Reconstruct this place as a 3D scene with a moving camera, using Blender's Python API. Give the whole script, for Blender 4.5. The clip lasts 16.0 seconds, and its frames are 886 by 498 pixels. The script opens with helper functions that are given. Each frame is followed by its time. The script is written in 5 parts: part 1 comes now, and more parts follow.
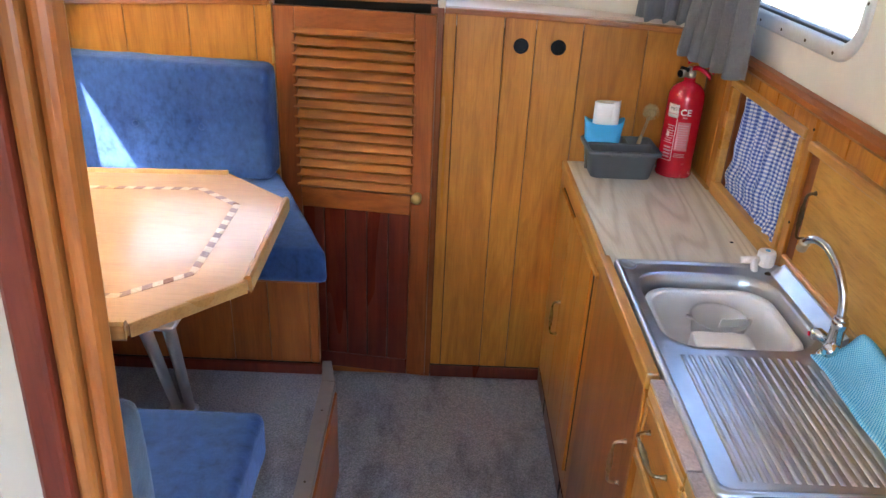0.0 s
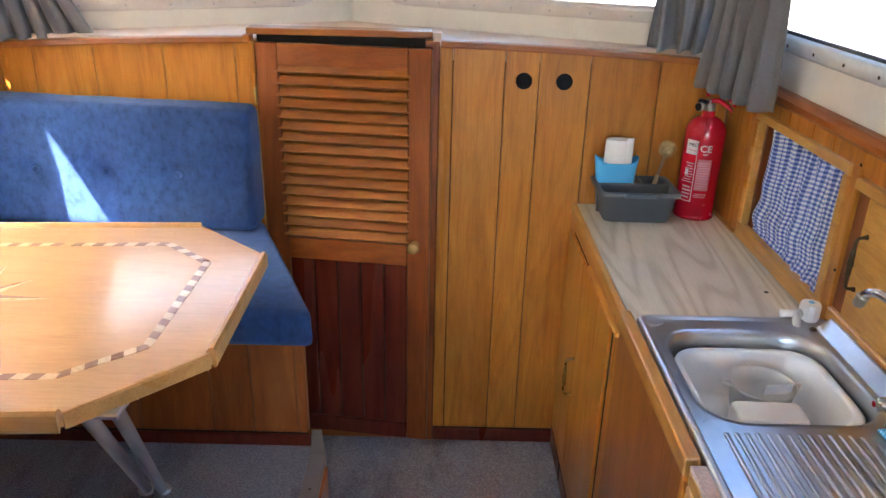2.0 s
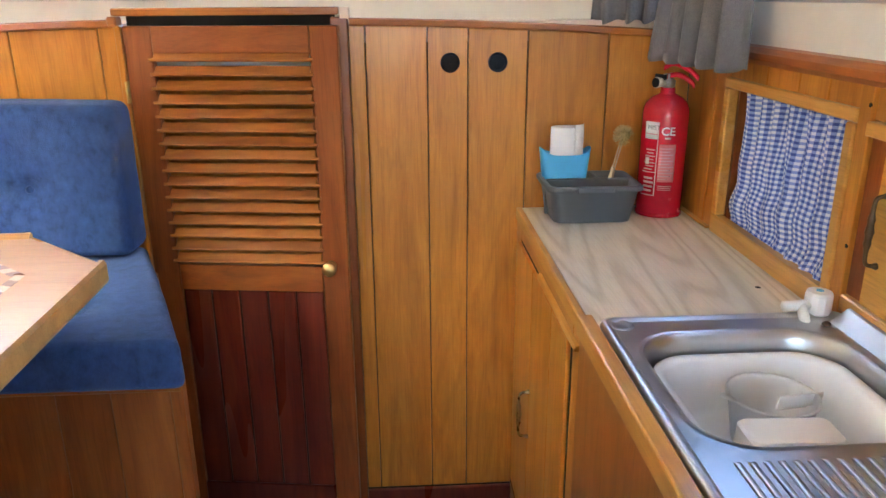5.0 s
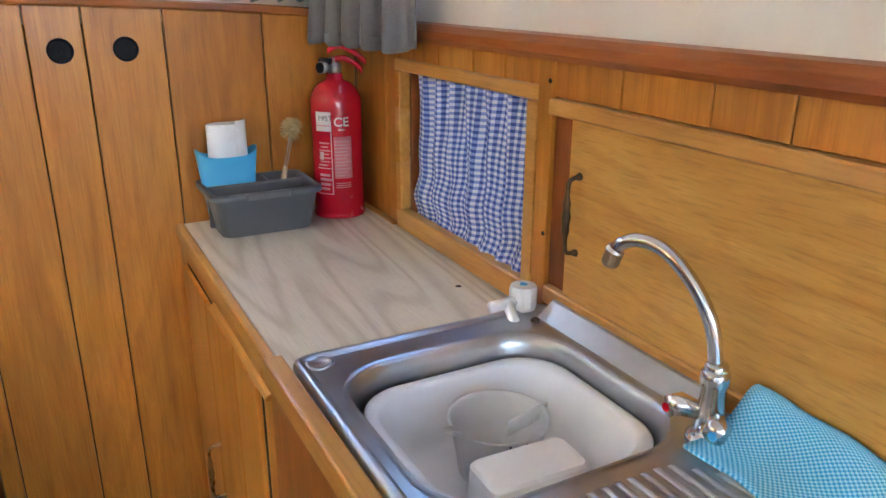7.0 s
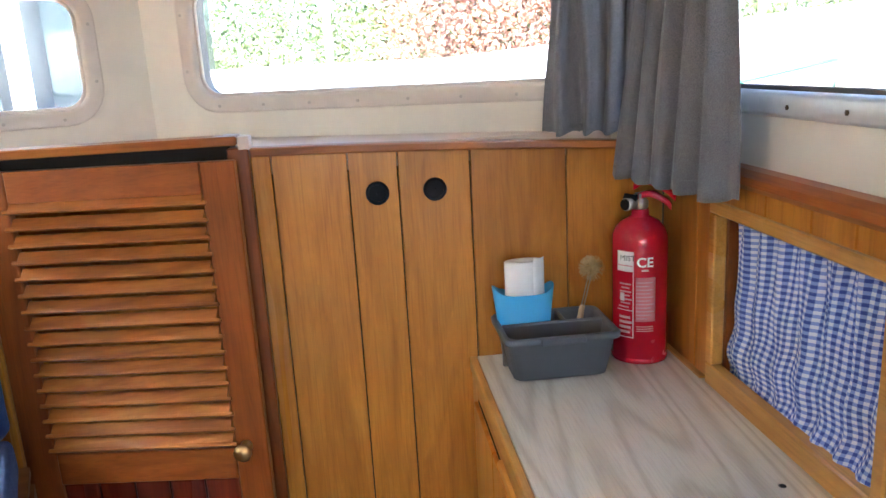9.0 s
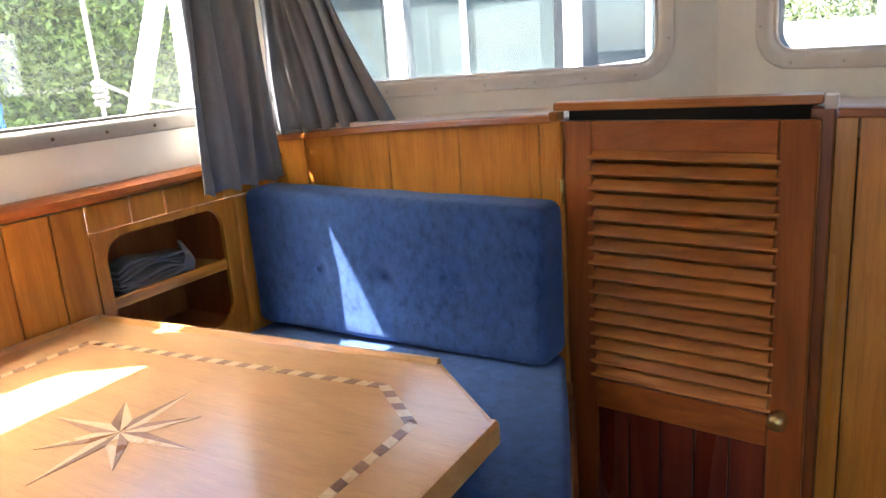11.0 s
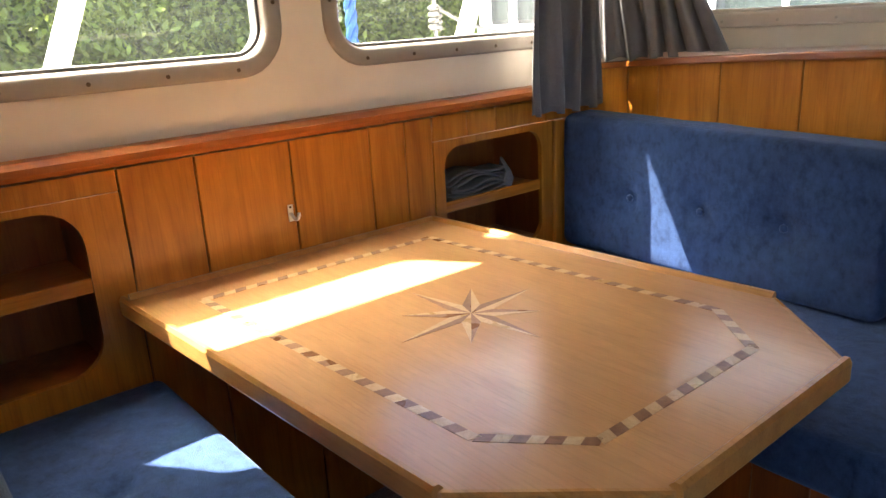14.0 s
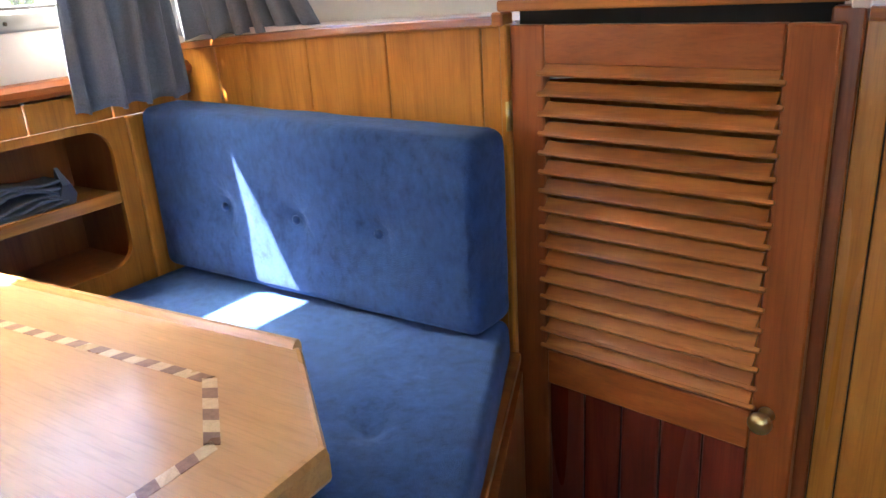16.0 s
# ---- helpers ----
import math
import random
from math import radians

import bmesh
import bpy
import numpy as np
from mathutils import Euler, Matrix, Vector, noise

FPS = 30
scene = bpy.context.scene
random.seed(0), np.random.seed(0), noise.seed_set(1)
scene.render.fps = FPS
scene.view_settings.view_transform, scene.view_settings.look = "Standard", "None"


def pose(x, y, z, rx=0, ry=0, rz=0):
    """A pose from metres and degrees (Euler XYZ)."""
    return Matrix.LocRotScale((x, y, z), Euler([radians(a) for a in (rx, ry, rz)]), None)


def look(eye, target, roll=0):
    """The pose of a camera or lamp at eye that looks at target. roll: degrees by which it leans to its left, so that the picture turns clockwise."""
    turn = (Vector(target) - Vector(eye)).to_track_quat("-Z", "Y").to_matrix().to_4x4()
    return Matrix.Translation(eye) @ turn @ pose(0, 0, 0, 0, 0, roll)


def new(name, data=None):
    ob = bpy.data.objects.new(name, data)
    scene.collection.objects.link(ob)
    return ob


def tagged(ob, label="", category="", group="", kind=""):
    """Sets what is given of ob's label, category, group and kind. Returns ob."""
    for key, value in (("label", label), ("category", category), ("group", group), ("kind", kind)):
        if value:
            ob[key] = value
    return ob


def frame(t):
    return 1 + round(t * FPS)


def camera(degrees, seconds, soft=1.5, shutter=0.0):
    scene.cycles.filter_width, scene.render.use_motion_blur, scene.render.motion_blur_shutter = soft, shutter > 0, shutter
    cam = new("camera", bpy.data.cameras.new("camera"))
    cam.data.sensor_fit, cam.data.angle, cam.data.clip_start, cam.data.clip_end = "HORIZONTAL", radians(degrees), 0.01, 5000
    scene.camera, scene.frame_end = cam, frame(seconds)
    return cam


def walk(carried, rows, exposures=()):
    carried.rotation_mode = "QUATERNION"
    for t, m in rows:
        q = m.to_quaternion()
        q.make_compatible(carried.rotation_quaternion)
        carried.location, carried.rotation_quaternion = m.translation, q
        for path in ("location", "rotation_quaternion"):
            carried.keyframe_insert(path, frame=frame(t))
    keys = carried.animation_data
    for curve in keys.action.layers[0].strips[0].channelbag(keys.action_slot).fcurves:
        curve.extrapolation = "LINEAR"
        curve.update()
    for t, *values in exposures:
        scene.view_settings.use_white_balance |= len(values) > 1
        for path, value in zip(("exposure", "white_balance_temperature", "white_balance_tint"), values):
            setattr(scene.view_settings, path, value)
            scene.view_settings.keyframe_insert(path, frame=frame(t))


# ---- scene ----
cam = camera(61.0, 16.0)
PATH = [
    (0, (0.389, 0.378, 1.795), (0.411, 2.171, 0.909), 2.7),
    (0.5, (0.394, 0.405, 1.789), (0.523, 2.203, 0.922), 1.7),
    (1, (0.404, 0.466, 1.771), (0.549, 2.264, 0.907), 1.0),
    (1.5, (0.413, 0.552, 1.738), (0.474, 2.374, 0.915), 0.3),
    (2, (0.406, 0.597, 1.731), (0.411, 2.435, 0.944), 1.4),
    (2.5, (0.408, 0.64, 1.7), (0.364, 2.491, 0.943), 2.0),
    (3, (0.416, 0.704, 1.659), (0.381, 2.566, 0.931), 0.9),
    (3.2, (0.407, 0.723, 1.647), (0.393, 2.587, 0.921), 0.4),
    (5.3, (0.55, 0.959, 1.448), (0.721, 2.848, 0.815), -0.7),
    (5.5, (0.575, 0.98, 1.441), (0.831, 2.85, 0.779), -0.9),
    (6, (0.612, 1.052, 1.404), (1.209, 2.819, 0.68), 0.0),
    (6.5, (0.58, 1.13, 1.392), (1.446, 2.791, 0.691), 1.9),
    (7, (0.595, 1.177, 1.424), (1.485, 2.844, 0.768), 0.2),
    (7.5, (0.638, 1.232, 1.474), (1.434, 2.965, 0.872), -0.9),
    (8, (0.662, 1.283, 1.505), (1.317, 3.099, 0.983), -1.1),
    (8.5, (0.663, 1.314, 1.546), (1.121, 3.196, 1.049), -2.4),
    (9, (0.629, 1.321, 1.561), (0.815, 3.255, 1.086), -3.2),
    (9.5, (0.584, 1.333, 1.591), (0.418, 3.265, 1.102), -4.0),
    (10, (0.55, 1.327, 1.59), (0.049, 3.202, 1.105), -4.7),
    (10.2, (0.535, 1.324, 1.584), (-0.087, 3.161, 1.096), -4.7),
    (12.3, (0.4, 1.151, 1.563), (-0.94, 2.534, 1.023), -3.1),
    (12.5, (0.397, 1.144, 1.563), (-0.98, 2.486, 1.013), -3.1),
    (13, (0.39, 1.119, 1.557), (-1.052, 2.387, 0.995), -2.9),
    (13.5, (0.39, 1.109, 1.545), (-1.091, 2.323, 0.968), -2.9),
    (14, (0.394, 1.113, 1.541), (-1.084, 2.318, 0.94), -3.1),
    (14.5, (0.393, 1.156, 1.527), (-1.03, 2.414, 0.9), -3.2),
    (15, (0.403, 1.295, 1.526), (-0.918, 2.645, 0.867), -3.2),
    (15.5, (0.415, 1.5, 1.526), (-0.757, 2.971, 0.848), -3.2),
    (16, (0.482, 1.69, 1.492), (-0.561, 3.252, 0.805), -3.6),
]
EXPOSURES = [(0.0, 4.91, 5630, 12), (2.5, 4.76, 5780, 12), (5.5, 5.06, 5980, 12), (7.0, 4.91, 5680, 12), (10.2, 4.46, 5530, 12), (12.3, 3.31, 6330, 12), (14.5, 3.4, 6430, 12), (15.5, 3.75, 6130, 12), (16.0, 4.47, 5530, 12)]
walk(cam, [(t, look(eye, target, roll)) for t, eye, target, roll in PATH], EXPOSURES)

# ---- light ----
SUN_FROM = Vector((-0.50, -0.345, 1.0)).normalized()     # towards the sun: port quarter
SUN_EL = math.asin(SUN_FROM.normalized().z)
world = bpy.data.worlds.new("sky")
scene.world = world
world.use_nodes = True
wn = world.node_tree
sky = wn.nodes.new("ShaderNodeTexSky")
sky.sky_type, sky.sun_disc = "NISHITA", False
sky.sun_elevation, sky.sun_rotation = SUN_EL, math.atan2(SUN_FROM.x, SUN_FROM.y)
wn.links.new(sky.outputs[0], wn.nodes["Background"].inputs[0])
wn.nodes["Background"].inputs[1].default_value = 0.085
sun = new("sun", bpy.data.lights.new("sun", "SUN"))
sun.data.energy, sun.data.angle, sun.data.color = 5.0, radians(0.55), (1.0, 0.92, 0.78)
sun.matrix_world = look(SUN_FROM * 20, (0, 0, 0))


# ---- materials ----
class Mat:
    """A small builder of node materials."""

    def __init__(self, name):
        self.m = bpy.data.materials.new(name)
        self.m.use_nodes = True
        self.t = self.m.node_tree
        self.b = self.t.nodes["Principled BSDF"]

    def node(self, kind, **inputs):
        n = self.t.nodes.new(kind)
        for key, value in inputs.items():
            self.put(n.inputs[key.replace("_", " ")], value)
        return n

    def put(self, socket, value):
        if isinstance(value, bpy.types.NodeSocket):
            self.t.links.new(value, socket)
        else:
            socket.default_value = value

    def set(self, **inputs):
        for key, value in inputs.items():
            self.put(self.b.inputs[key.replace("_", " ")], value)
        return self

    def coords(self, scale=(1, 1, 1), which="Object", offset=False):
        tc = self.t.nodes.new("ShaderNodeTexCoord")
        mp = self.t.nodes.new("ShaderNodeMapping")
        self.put(mp.inputs["Vector"], tc.outputs[which])
        mp.inputs["Scale"].default_value = scale
        if offset:
            info = self.t.nodes.new("ShaderNodeObjectInfo")
            mul = self.t.nodes.new("ShaderNodeVectorMath")
            mul.operation = "SCALE"
            mul.inputs[0].default_value = (7.0, 13.0, 5.0)
            self.put(mul.inputs["Scale"], info.outputs["Random"])
            self.put(mp.inputs["Location"], mul.outputs[0])
        return mp.outputs[0]

    def noise(self, vec, scale, detail=3.0, rough=0.55, out=0):
        return self.node("ShaderNodeTexNoise", Vector=vec, Scale=scale, Detail=detail, Roughness=rough).outputs[out]

    def ramp(self, fac, stops):
        r = self.t.nodes.new("ShaderNodeValToRGB")
        e = r.color_ramp.elements
        while len(e) < len(stops):
            e.new(0.5)
        for el, (p, c) in zip(e, stops):
            el.position, el.color = p, (*c, 1)
        self.put(r.inputs[0], fac)
        return r.outputs[0]

    def math(self, op, a, b=0.0):
        n = self.t.nodes.new("ShaderNodeMath")
        n.operation = op
        self.put(n.inputs[0], a)
        self.put(n.inputs[1], b)
        return n.outputs[0]

    def mix(self, fac, a, b, blend="MIX"):
        n = self.t.nodes.new("ShaderNodeMix")
        n.data_type, n.blend_type = "RGBA", blend
        self.put(n.inputs[0], fac)
        self.put(n.inputs[6], a)
        self.put(n.inputs[7], b)
        return n.outputs[2]

    def bump(self, height, strength=0.2, dist=0.002):
        self.put(self.b.inputs["Normal"], self.node("ShaderNodeBump", Strength=strength, Distance=dist, Height=height).outputs[0])
        return self


def wood(name, dark, mid, light, axis="z", rough=0.32, grain=1.0, coat=0.12, pore=0.32, vary=0.16, dash=0.03, rings_in=0.18):
    """Varnished wood with long fibres, cathedral figure and slow stains; each piece takes its own cut and tone."""
    m = Mat(name)
    long = {"x": (0.12, 1, 1), "y": (1, 0.12, 1), "z": (1, 1, 0.12)}[axis]
    v = m.coords(tuple(a * grain for a in long), offset=True)
    warp = m.noise(v, 5.0, 2.0)
    figure = m.node("ShaderNodeTexNoise", Vector=v, Scale=16.0, Detail=4.0, Roughness=0.6, Distortion=1.6).outputs[0]
    fib = {"x": (dash, 1, 1), "y": (1, dash, 1), "z": (1, 1, dash)}[axis]
    fine = m.noise(m.coords(tuple(a * grain for a in fib), offset=True), 260.0, 2.0)
    base = m.ramp(figure, [(0.25, dark), (0.5, mid), (0.75, light)])
    pores = m.ramp(fine, [(0.32, (0.55, 0.5, 0.45)), (0.5, (1, 1, 1))])
    col = m.mix(pore, base, pores, "MULTIPLY")
    hill = m.noise(m.coords(tuple(a * grain for a in long), offset=True), 4.2, 1.5, 0.4)
    rings = m.math("MULTIPLY", m.math("ADD", m.math("SINE", m.math("MULTIPLY", hill, 95.0)), 1.0), 0.5)
    col = m.mix(rings_in, col, m.ramp(rings, [(0.0, (0.58, 0.49, 0.38)), (0.4, (1, 1, 1))]), "MULTIPLY")
    fleck = m.noise(m.coords(tuple((0.35 if a < 1 else 1.0) * grain for a in long), offset=True), 85.0, 1.0)
    col = m.mix(0.35, col, m.ramp(fleck, [(0.62, (1, 1, 1)), (0.74, (1.22, 1.2, 1.15))]), "MULTIPLY")
    stain = m.noise(m.coords((1, 1, 1)), 3.2, 3.0)
    col = m.mix(0.5, col, m.ramp(stain, [(0.3, (0.75, 0.7, 0.66)), (0.6, (1, 1, 1))]), "MULTIPLY")
    info = m.t.nodes.new("ShaderNodeObjectInfo")
    tone = m.ramp(info.outputs["Random"], [(0.0, (1 - vary, 1 - vary * 1.15, 1 - vary * 1.2)), (1.0, (1, 1, 1))])
    col = m.mix(1.0, col, tone, "MULTIPLY")
    r = m.math("ADD", m.math("MULTIPLY", warp, 0.25), rough - 0.12)
    m.set(Base_Color=col, Roughness=r, Coat_Weight=coat, Coat_Roughness=0.16, Specular_IOR_Level=0.34)
    return m.bump(fine, 0.10, 0.001).m


OAK = ((0.41, 0.146, 0.015), (0.555, 0.220, 0.023), (0.66, 0.282, 0.037))
OAK_UP = wood("oak_upright", *OAK)
OAK_LONG = wood("oak_lengthwise", *OAK, axis="y")
OAK_CROSS = wood("oak_crosswise", *OAK, axis="x")
PLY = wood("plywood", (0.57, 0.275, 0.042), (0.69, 0.365, 0.070), (0.77, 0.43, 0.10), axis="y", rough=0.4, coat=0.1, grain=1.0, pore=0.42, dash=0.07, rings_in=0.2)
MAHOGANY = wood("mahogany_upright", (0.17, 0.040, 0.007), (0.26, 0.070, 0.012), (0.34, 0.105, 0.020), rough=0.34)
# dark wood of post and plinths; on the lower door it paints shade
MAHOGANY_DARK_SHADED = wood("dark_shaded_mahogany", (0.095, 0.013, 0.006), (0.145, 0.023, 0.010), (0.19, 0.036, 0.014), rough=0.3)
# darker copy of the oak, with shade put into its colour
SHADED_OAK = wood("shaded_oak", (0.26, 0.074, 0.013), (0.36, 0.112, 0.021), (0.45, 0.152, 0.032))
MAHOGANY_X = wood("mahogany_crosswise", (0.25, 0.072, 0.011), (0.39, 0.132, 0.021), (0.50, 0.20, 0.036), axis="x", rough=0.34)
MAHOGANY_RAIL = wood("mahogany_rail", (0.22, 0.053, 0.009), (0.33, 0.095, 0.016), (0.43, 0.140, 0.026), axis="x", rough=0.34)
MAHOGANY_LONG = wood("mahogany_lengthwise", (0.28, 0.074, 0.012), (0.39, 0.115, 0.020), (0.48, 0.16, 0.032), axis="y", rough=0.3)
LIPWOOD = wood("edge_lipping", (0.54, 0.25, 0.045), (0.65, 0.33, 0.07), (0.73, 0.40, 0.10), axis="y", rough=0.3, coat=0.4)
# oak made redder and darker, so that shade is part of its colour
SHADED_REDOAK = wood("shaded_redoak", (0.24, 0.072, 0.014), (0.34, 0.112, 0.022), (0.42, 0.155, 0.034))
BEECH = wood("table_veneer", (0.455, 0.243, 0.092), (0.475, 0.258, 0.10), (0.495, 0.275, 0.108), axis="x", rough=0.36, coat=0.55, vary=0.05, pore=0.28, dash=0.05, rings_in=0.10)
BEECH_EDGE = wood("table_lipping", (0.42, 0.21, 0.06), (0.50, 0.26, 0.08), (0.56, 0.31, 0.10), axis="x", rough=0.3, coat=0.35, vary=0.1)
INLAY_D = wood("inlay_dark", (0.20, 0.095, 0.05), (0.27, 0.135, 0.072), (0.33, 0.175, 0.10), rough=0.3, vary=0.3, grain=3)
INLAY_L = wood("inlay_light", (0.52, 0.36, 0.19), (0.59, 0.42, 0.235), (0.65, 0.48, 0.28), rough=0.3, vary=0.15, grain=3)


def plain(name, col, rough=0.5, metal=0.0, spots=0.12, scale=30.0, bump=0.05, **more):
    m = Mat(name)
    v = m.coords()
    n = m.math("ADD", m.math("MULTIPLY", m.noise(v, scale), 0.5), m.math("MULTIPLY", m.noise(v, scale * 0.12), 0.5))
    c = m.ramp(n, [(0.3, tuple(x * (1 - spots) for x in col)), (0.7, tuple(min(1.0, x * (1 + spots * 0.5)) for x in col))])
    m.set(Base_Color=c, Roughness=m.math("ADD", m.math("MULTIPLY", n, 0.2), max(0.02, rough - 0.1)), Metallic=metal, **more)
    return m.bump(m.noise(v, scale * 6), bump, 0.001).m


CREAM = plain("cream_paint", (0.75, 0.68, 0.56), 0.55, scale=9, bump=0.12)
CEILING = plain("headlining", (0.80, 0.77, 0.70), 0.7, scale=12)
WHITE_HULL = plain("white_gelcoat", (0.8, 0.8, 0.78), 0.3, scale=4)
# dull alloy; on port frames its brown stands for bounced light
ALU = plain("dull_shaded_aluminium", (0.34, 0.30, 0.25), 0.5, 0.35, scale=40)
# lighter copy of the alloy for the better lit starboard frames
ALU_LIT = plain("lit_aluminium", (0.66, 0.66, 0.64), 0.42, 0.4, scale=40)
RUBBER = plain("window_rubber", (0.10, 0.095, 0.09), 0.7)
PAINTED = plain("painted_frame", (0.62, 0.54, 0.45), 0.5, scale=20)
# cream darkened in colour to offset too much light on the partition
DIMMED_CREAM = plain("dimmed_cream", (0.46, 0.41, 0.34), 0.6, scale=9, bump=0.12)
BLACK = plain("black_plastic", (0.010, 0.011, 0.014), 0.6, Specular_IOR_Level=0.2)
GREY_TUB = plain("grey_plastic", (0.13, 0.135, 0.14), 0.42)
BLUE_TUB = plain("blue_plastic", (0.08, 0.42, 0.74), 0.4, spots=0.06)
PAPER = plain("paper", (0.83, 0.82, 0.80), 0.9, spots=0.04, bump=0.2)
BRISTLE = plain("bristle", (0.52, 0.38, 0.18), 0.8, spots=0.4, scale=120)
PALE_WOOD = plain("pale_handle", (0.5, 0.36, 0.2), 0.5)
RED = plain("red_enamel", (0.50, 0.004, 0.020), 0.25, spots=0.05, Coat_Weight=0.4)
LABEL_WHITE = plain("white_print", (0.78, 0.72, 0.72), 0.5, spots=0.03)
PRINT = plain("worn_white_print", (0.66, 0.42, 0.42), 0.5, spots=0.15, scale=200)
LABEL_PINK = plain("faded_print", (0.66, 0.22, 0.24), 0.5, spots=0.1)
CHROME = plain("chrome", (0.62, 0.62, 0.63), 0.10, 1.0, spots=0.04, bump=0.0)
BRASS = plain("brass", (0.62, 0.44, 0.17), 0.3, 1.0, spots=0.2)
BRONZE = plain("tarnished_bronze", (0.12, 0.085, 0.05), 0.38, 0.9, spots=0.4, scale=80)
ANTIQUE = plain("antique_brass", (0.34, 0.27, 0.17), 0.28, 1.0, spots=0.45, scale=90)
NICKEL = plain("aged_nickel", (0.46, 0.42, 0.36), 0.3, 1.0, spots=0.25, scale=80)
WHITE_PLASTIC = plain("white_plastic", (0.78, 0.76, 0.74), 0.38, spots=0.05)
BOWL_PLASTIC = plain("bowl_plastic", (0.80, 0.81, 0.83), 0.42, spots=0.06, scale=14)
# near-black that stands in for the shade inside gaps and grooves
GAP_SHADE = plain("gap_shade", (0.02, 0.016, 0.012), 0.9)
TUBE = plain("brushed_tube", (0.55, 0.54, 0.52), 0.33, 0.9, scale=60)
WIRE = plain("pan_support", (0.04, 0.04, 0.045), 0.4, 0.6)
SILL_TOP = plain("sill_laminate", (0.62, 0.47, 0.36), 0.45, scale=14)
WATER = plain("water", (0.035, 0.05, 0.045), 0.12, spots=0.3, scale=2, bump=0.3)


def steel():
    m = Mat("stainless_steel")
    v = m.coords((1, 0.05, 1))
    n = m.noise(v, 180.0, 2.0)
    s = m.noise(m.coords(), 9.0, 4.0)
    m.set(Base_Color=m.ramp(s, [(0.3, (0.45, 0.455, 0.46)), (0.7, (0.57, 0.575, 0.58))]), Metallic=1.0,
          Roughness=m.math("ADD", m.math("MULTIPLY", s, 0.10), 0.27))
    return m.bump(n, 0.05, 0.0005).m


STEEL = steel()


def carpet():
    m = Mat("carpet")
    v = m.coords()
    loops = m.node("ShaderNodeTexVoronoi", Vector=v, Scale=260.0).outputs[0]
    speck = m.noise(v, 190.0, 2.0)
    stain = m.noise(m.coords((1.6, 0.7, 1)), 4.0, 5.0, 0.65)
    c = m.ramp(speck, [(0.3, (0.22, 0.223, 0.24)), (0.5, (0.33, 0.335, 0.355)), (0.72, (0.47, 0.475, 0.49))])
    c = m.mix(0.75, c, m.ramp(stain, [(0.36, (0.55, 0.54, 0.54)), (0.5, (1, 1, 1)), (0.72, (1.0, 0.96, 0.9))]), "MULTIPLY")
    m.set(Base_Color=c, Roughness=0.95, Specular_IOR_Level=0.1)
    return m.bump(m.math("ADD", loops, speck), 0.7, 0.004).m


CARPET = carpet()


def velour(name="blue_velour", col=(0.033, 0.066, 0.162)):
    m = Mat(name)
    v = m.coords((1.0, 1.0, 0.7))
    fl = m.noise(v, 40.0, 5.0, 0.72)
    big = m.noise(m.coords(), 6.0, 4.0, 0.6)
    fib = m.noise(m.coords(), 500.0, 1.0)
    c = m.ramp(fl, [(0.30, tuple(x * 0.55 for x in col)), (0.47, tuple(x * 0.95 for x in col)), (0.72, tuple(x * 1.4 for x in col))])
    c = m.mix(0.5, c, m.ramp(big, [(0.35, (0.62, 0.62, 0.66)), (0.65, (1, 1, 1))]), "MULTIPLY")
    m.set(Base_Color=c, Roughness=0.85, Sheen_Weight=0.35, Sheen_Roughness=0.4, Sheen_Tint=(0.45, 0.58, 0.9, 1), Specular_IOR_Level=0.15)
    return m.bump(m.math("ADD", m.math("ADD", fl, m.math("MULTIPLY", big, 1.5)), fib), 0.5, 0.003).m


BLUE = velour()
GREY_BLUE = velour("grey_blue_velour", (0.06, 0.08, 0.10))


def cloth(name, col, weave=600.0):
    m = Mat(name)
    v = m.coords()
    n = m.noise(v, weave, 1.0)
    s = m.noise(m.coords((1, 1, 0.25)), 12.0, 3.0)
    c = m.mix(0.6, m.ramp(n, [(0.3, tuple(x * 0.7 for x in col)), (0.7, tuple(x * 1.2 for x in col))]),
              m.ramp(s, [(0.3, (0.75, 0.75, 0.75)), (0.7, (1, 1, 1))]), "MULTIPLY")
    m.set(Base_Color=c, Roughness=0.9, Sheen_Weight=0.2, Specular_IOR_Level=0.15)
    return m.bump(n, 0.3, 0.001).m


CURTAIN = cloth("grey_curtain", (0.185, 0.178, 0.178))
TOWEL_GREY = cloth("folded_grey", (0.13, 0.13, 0.14))


def gingham():
    """Woven check: two sets of stripes, dark blue where both cross."""
    m = Mat("gingham")
    tc = m.t.nodes.new("ShaderNodeTexCoord")
    sep = m.t.nodes.new("ShaderNodeSeparateXYZ")
    m.put(sep.inputs[0], tc.outputs["UV"])
    u = m.math("GREATER_THAN", m.math("FRACT", sep.outputs[0]), 0.5)
    w = m.math("GREATER_THAN", m.math("FRACT", sep.outputs[1]), 0.5)
    both = m.math("MULTIPLY", m.math("ADD", u, w), 0.5)
    c = m.ramp(both, [(0.0, (0.74, 0.76, 0.84)), (0.5, (0.27, 0.35, 0.68)), (1.0, (0.055, 0.09, 0.36))])
    m.set(Base_Color=c, Roughness=0.85, Specular_IOR_Level=0.2)
    return m.bump(m.noise(m.coords(), 700.0, 1.0), 0.25, 0.001).m


GINGHAM = gingham()


def dishcloth():
    m = Mat("blue_dishcloth")
    v = m.coords((1, 1, 1), "UV")
    k = m.node("ShaderNodeTexChecker", Vector=v, Scale=1.0).outputs[1]
    c = m.mix(k, (0.05, 0.36, 0.62, 1), (0.36, 0.68, 0.84, 1))
    m.set(Base_Color=c, Roughness=0.85)
    return m.bump(m.noise(m.coords(), 300.0, 2.0), 0.4, 0.002).m


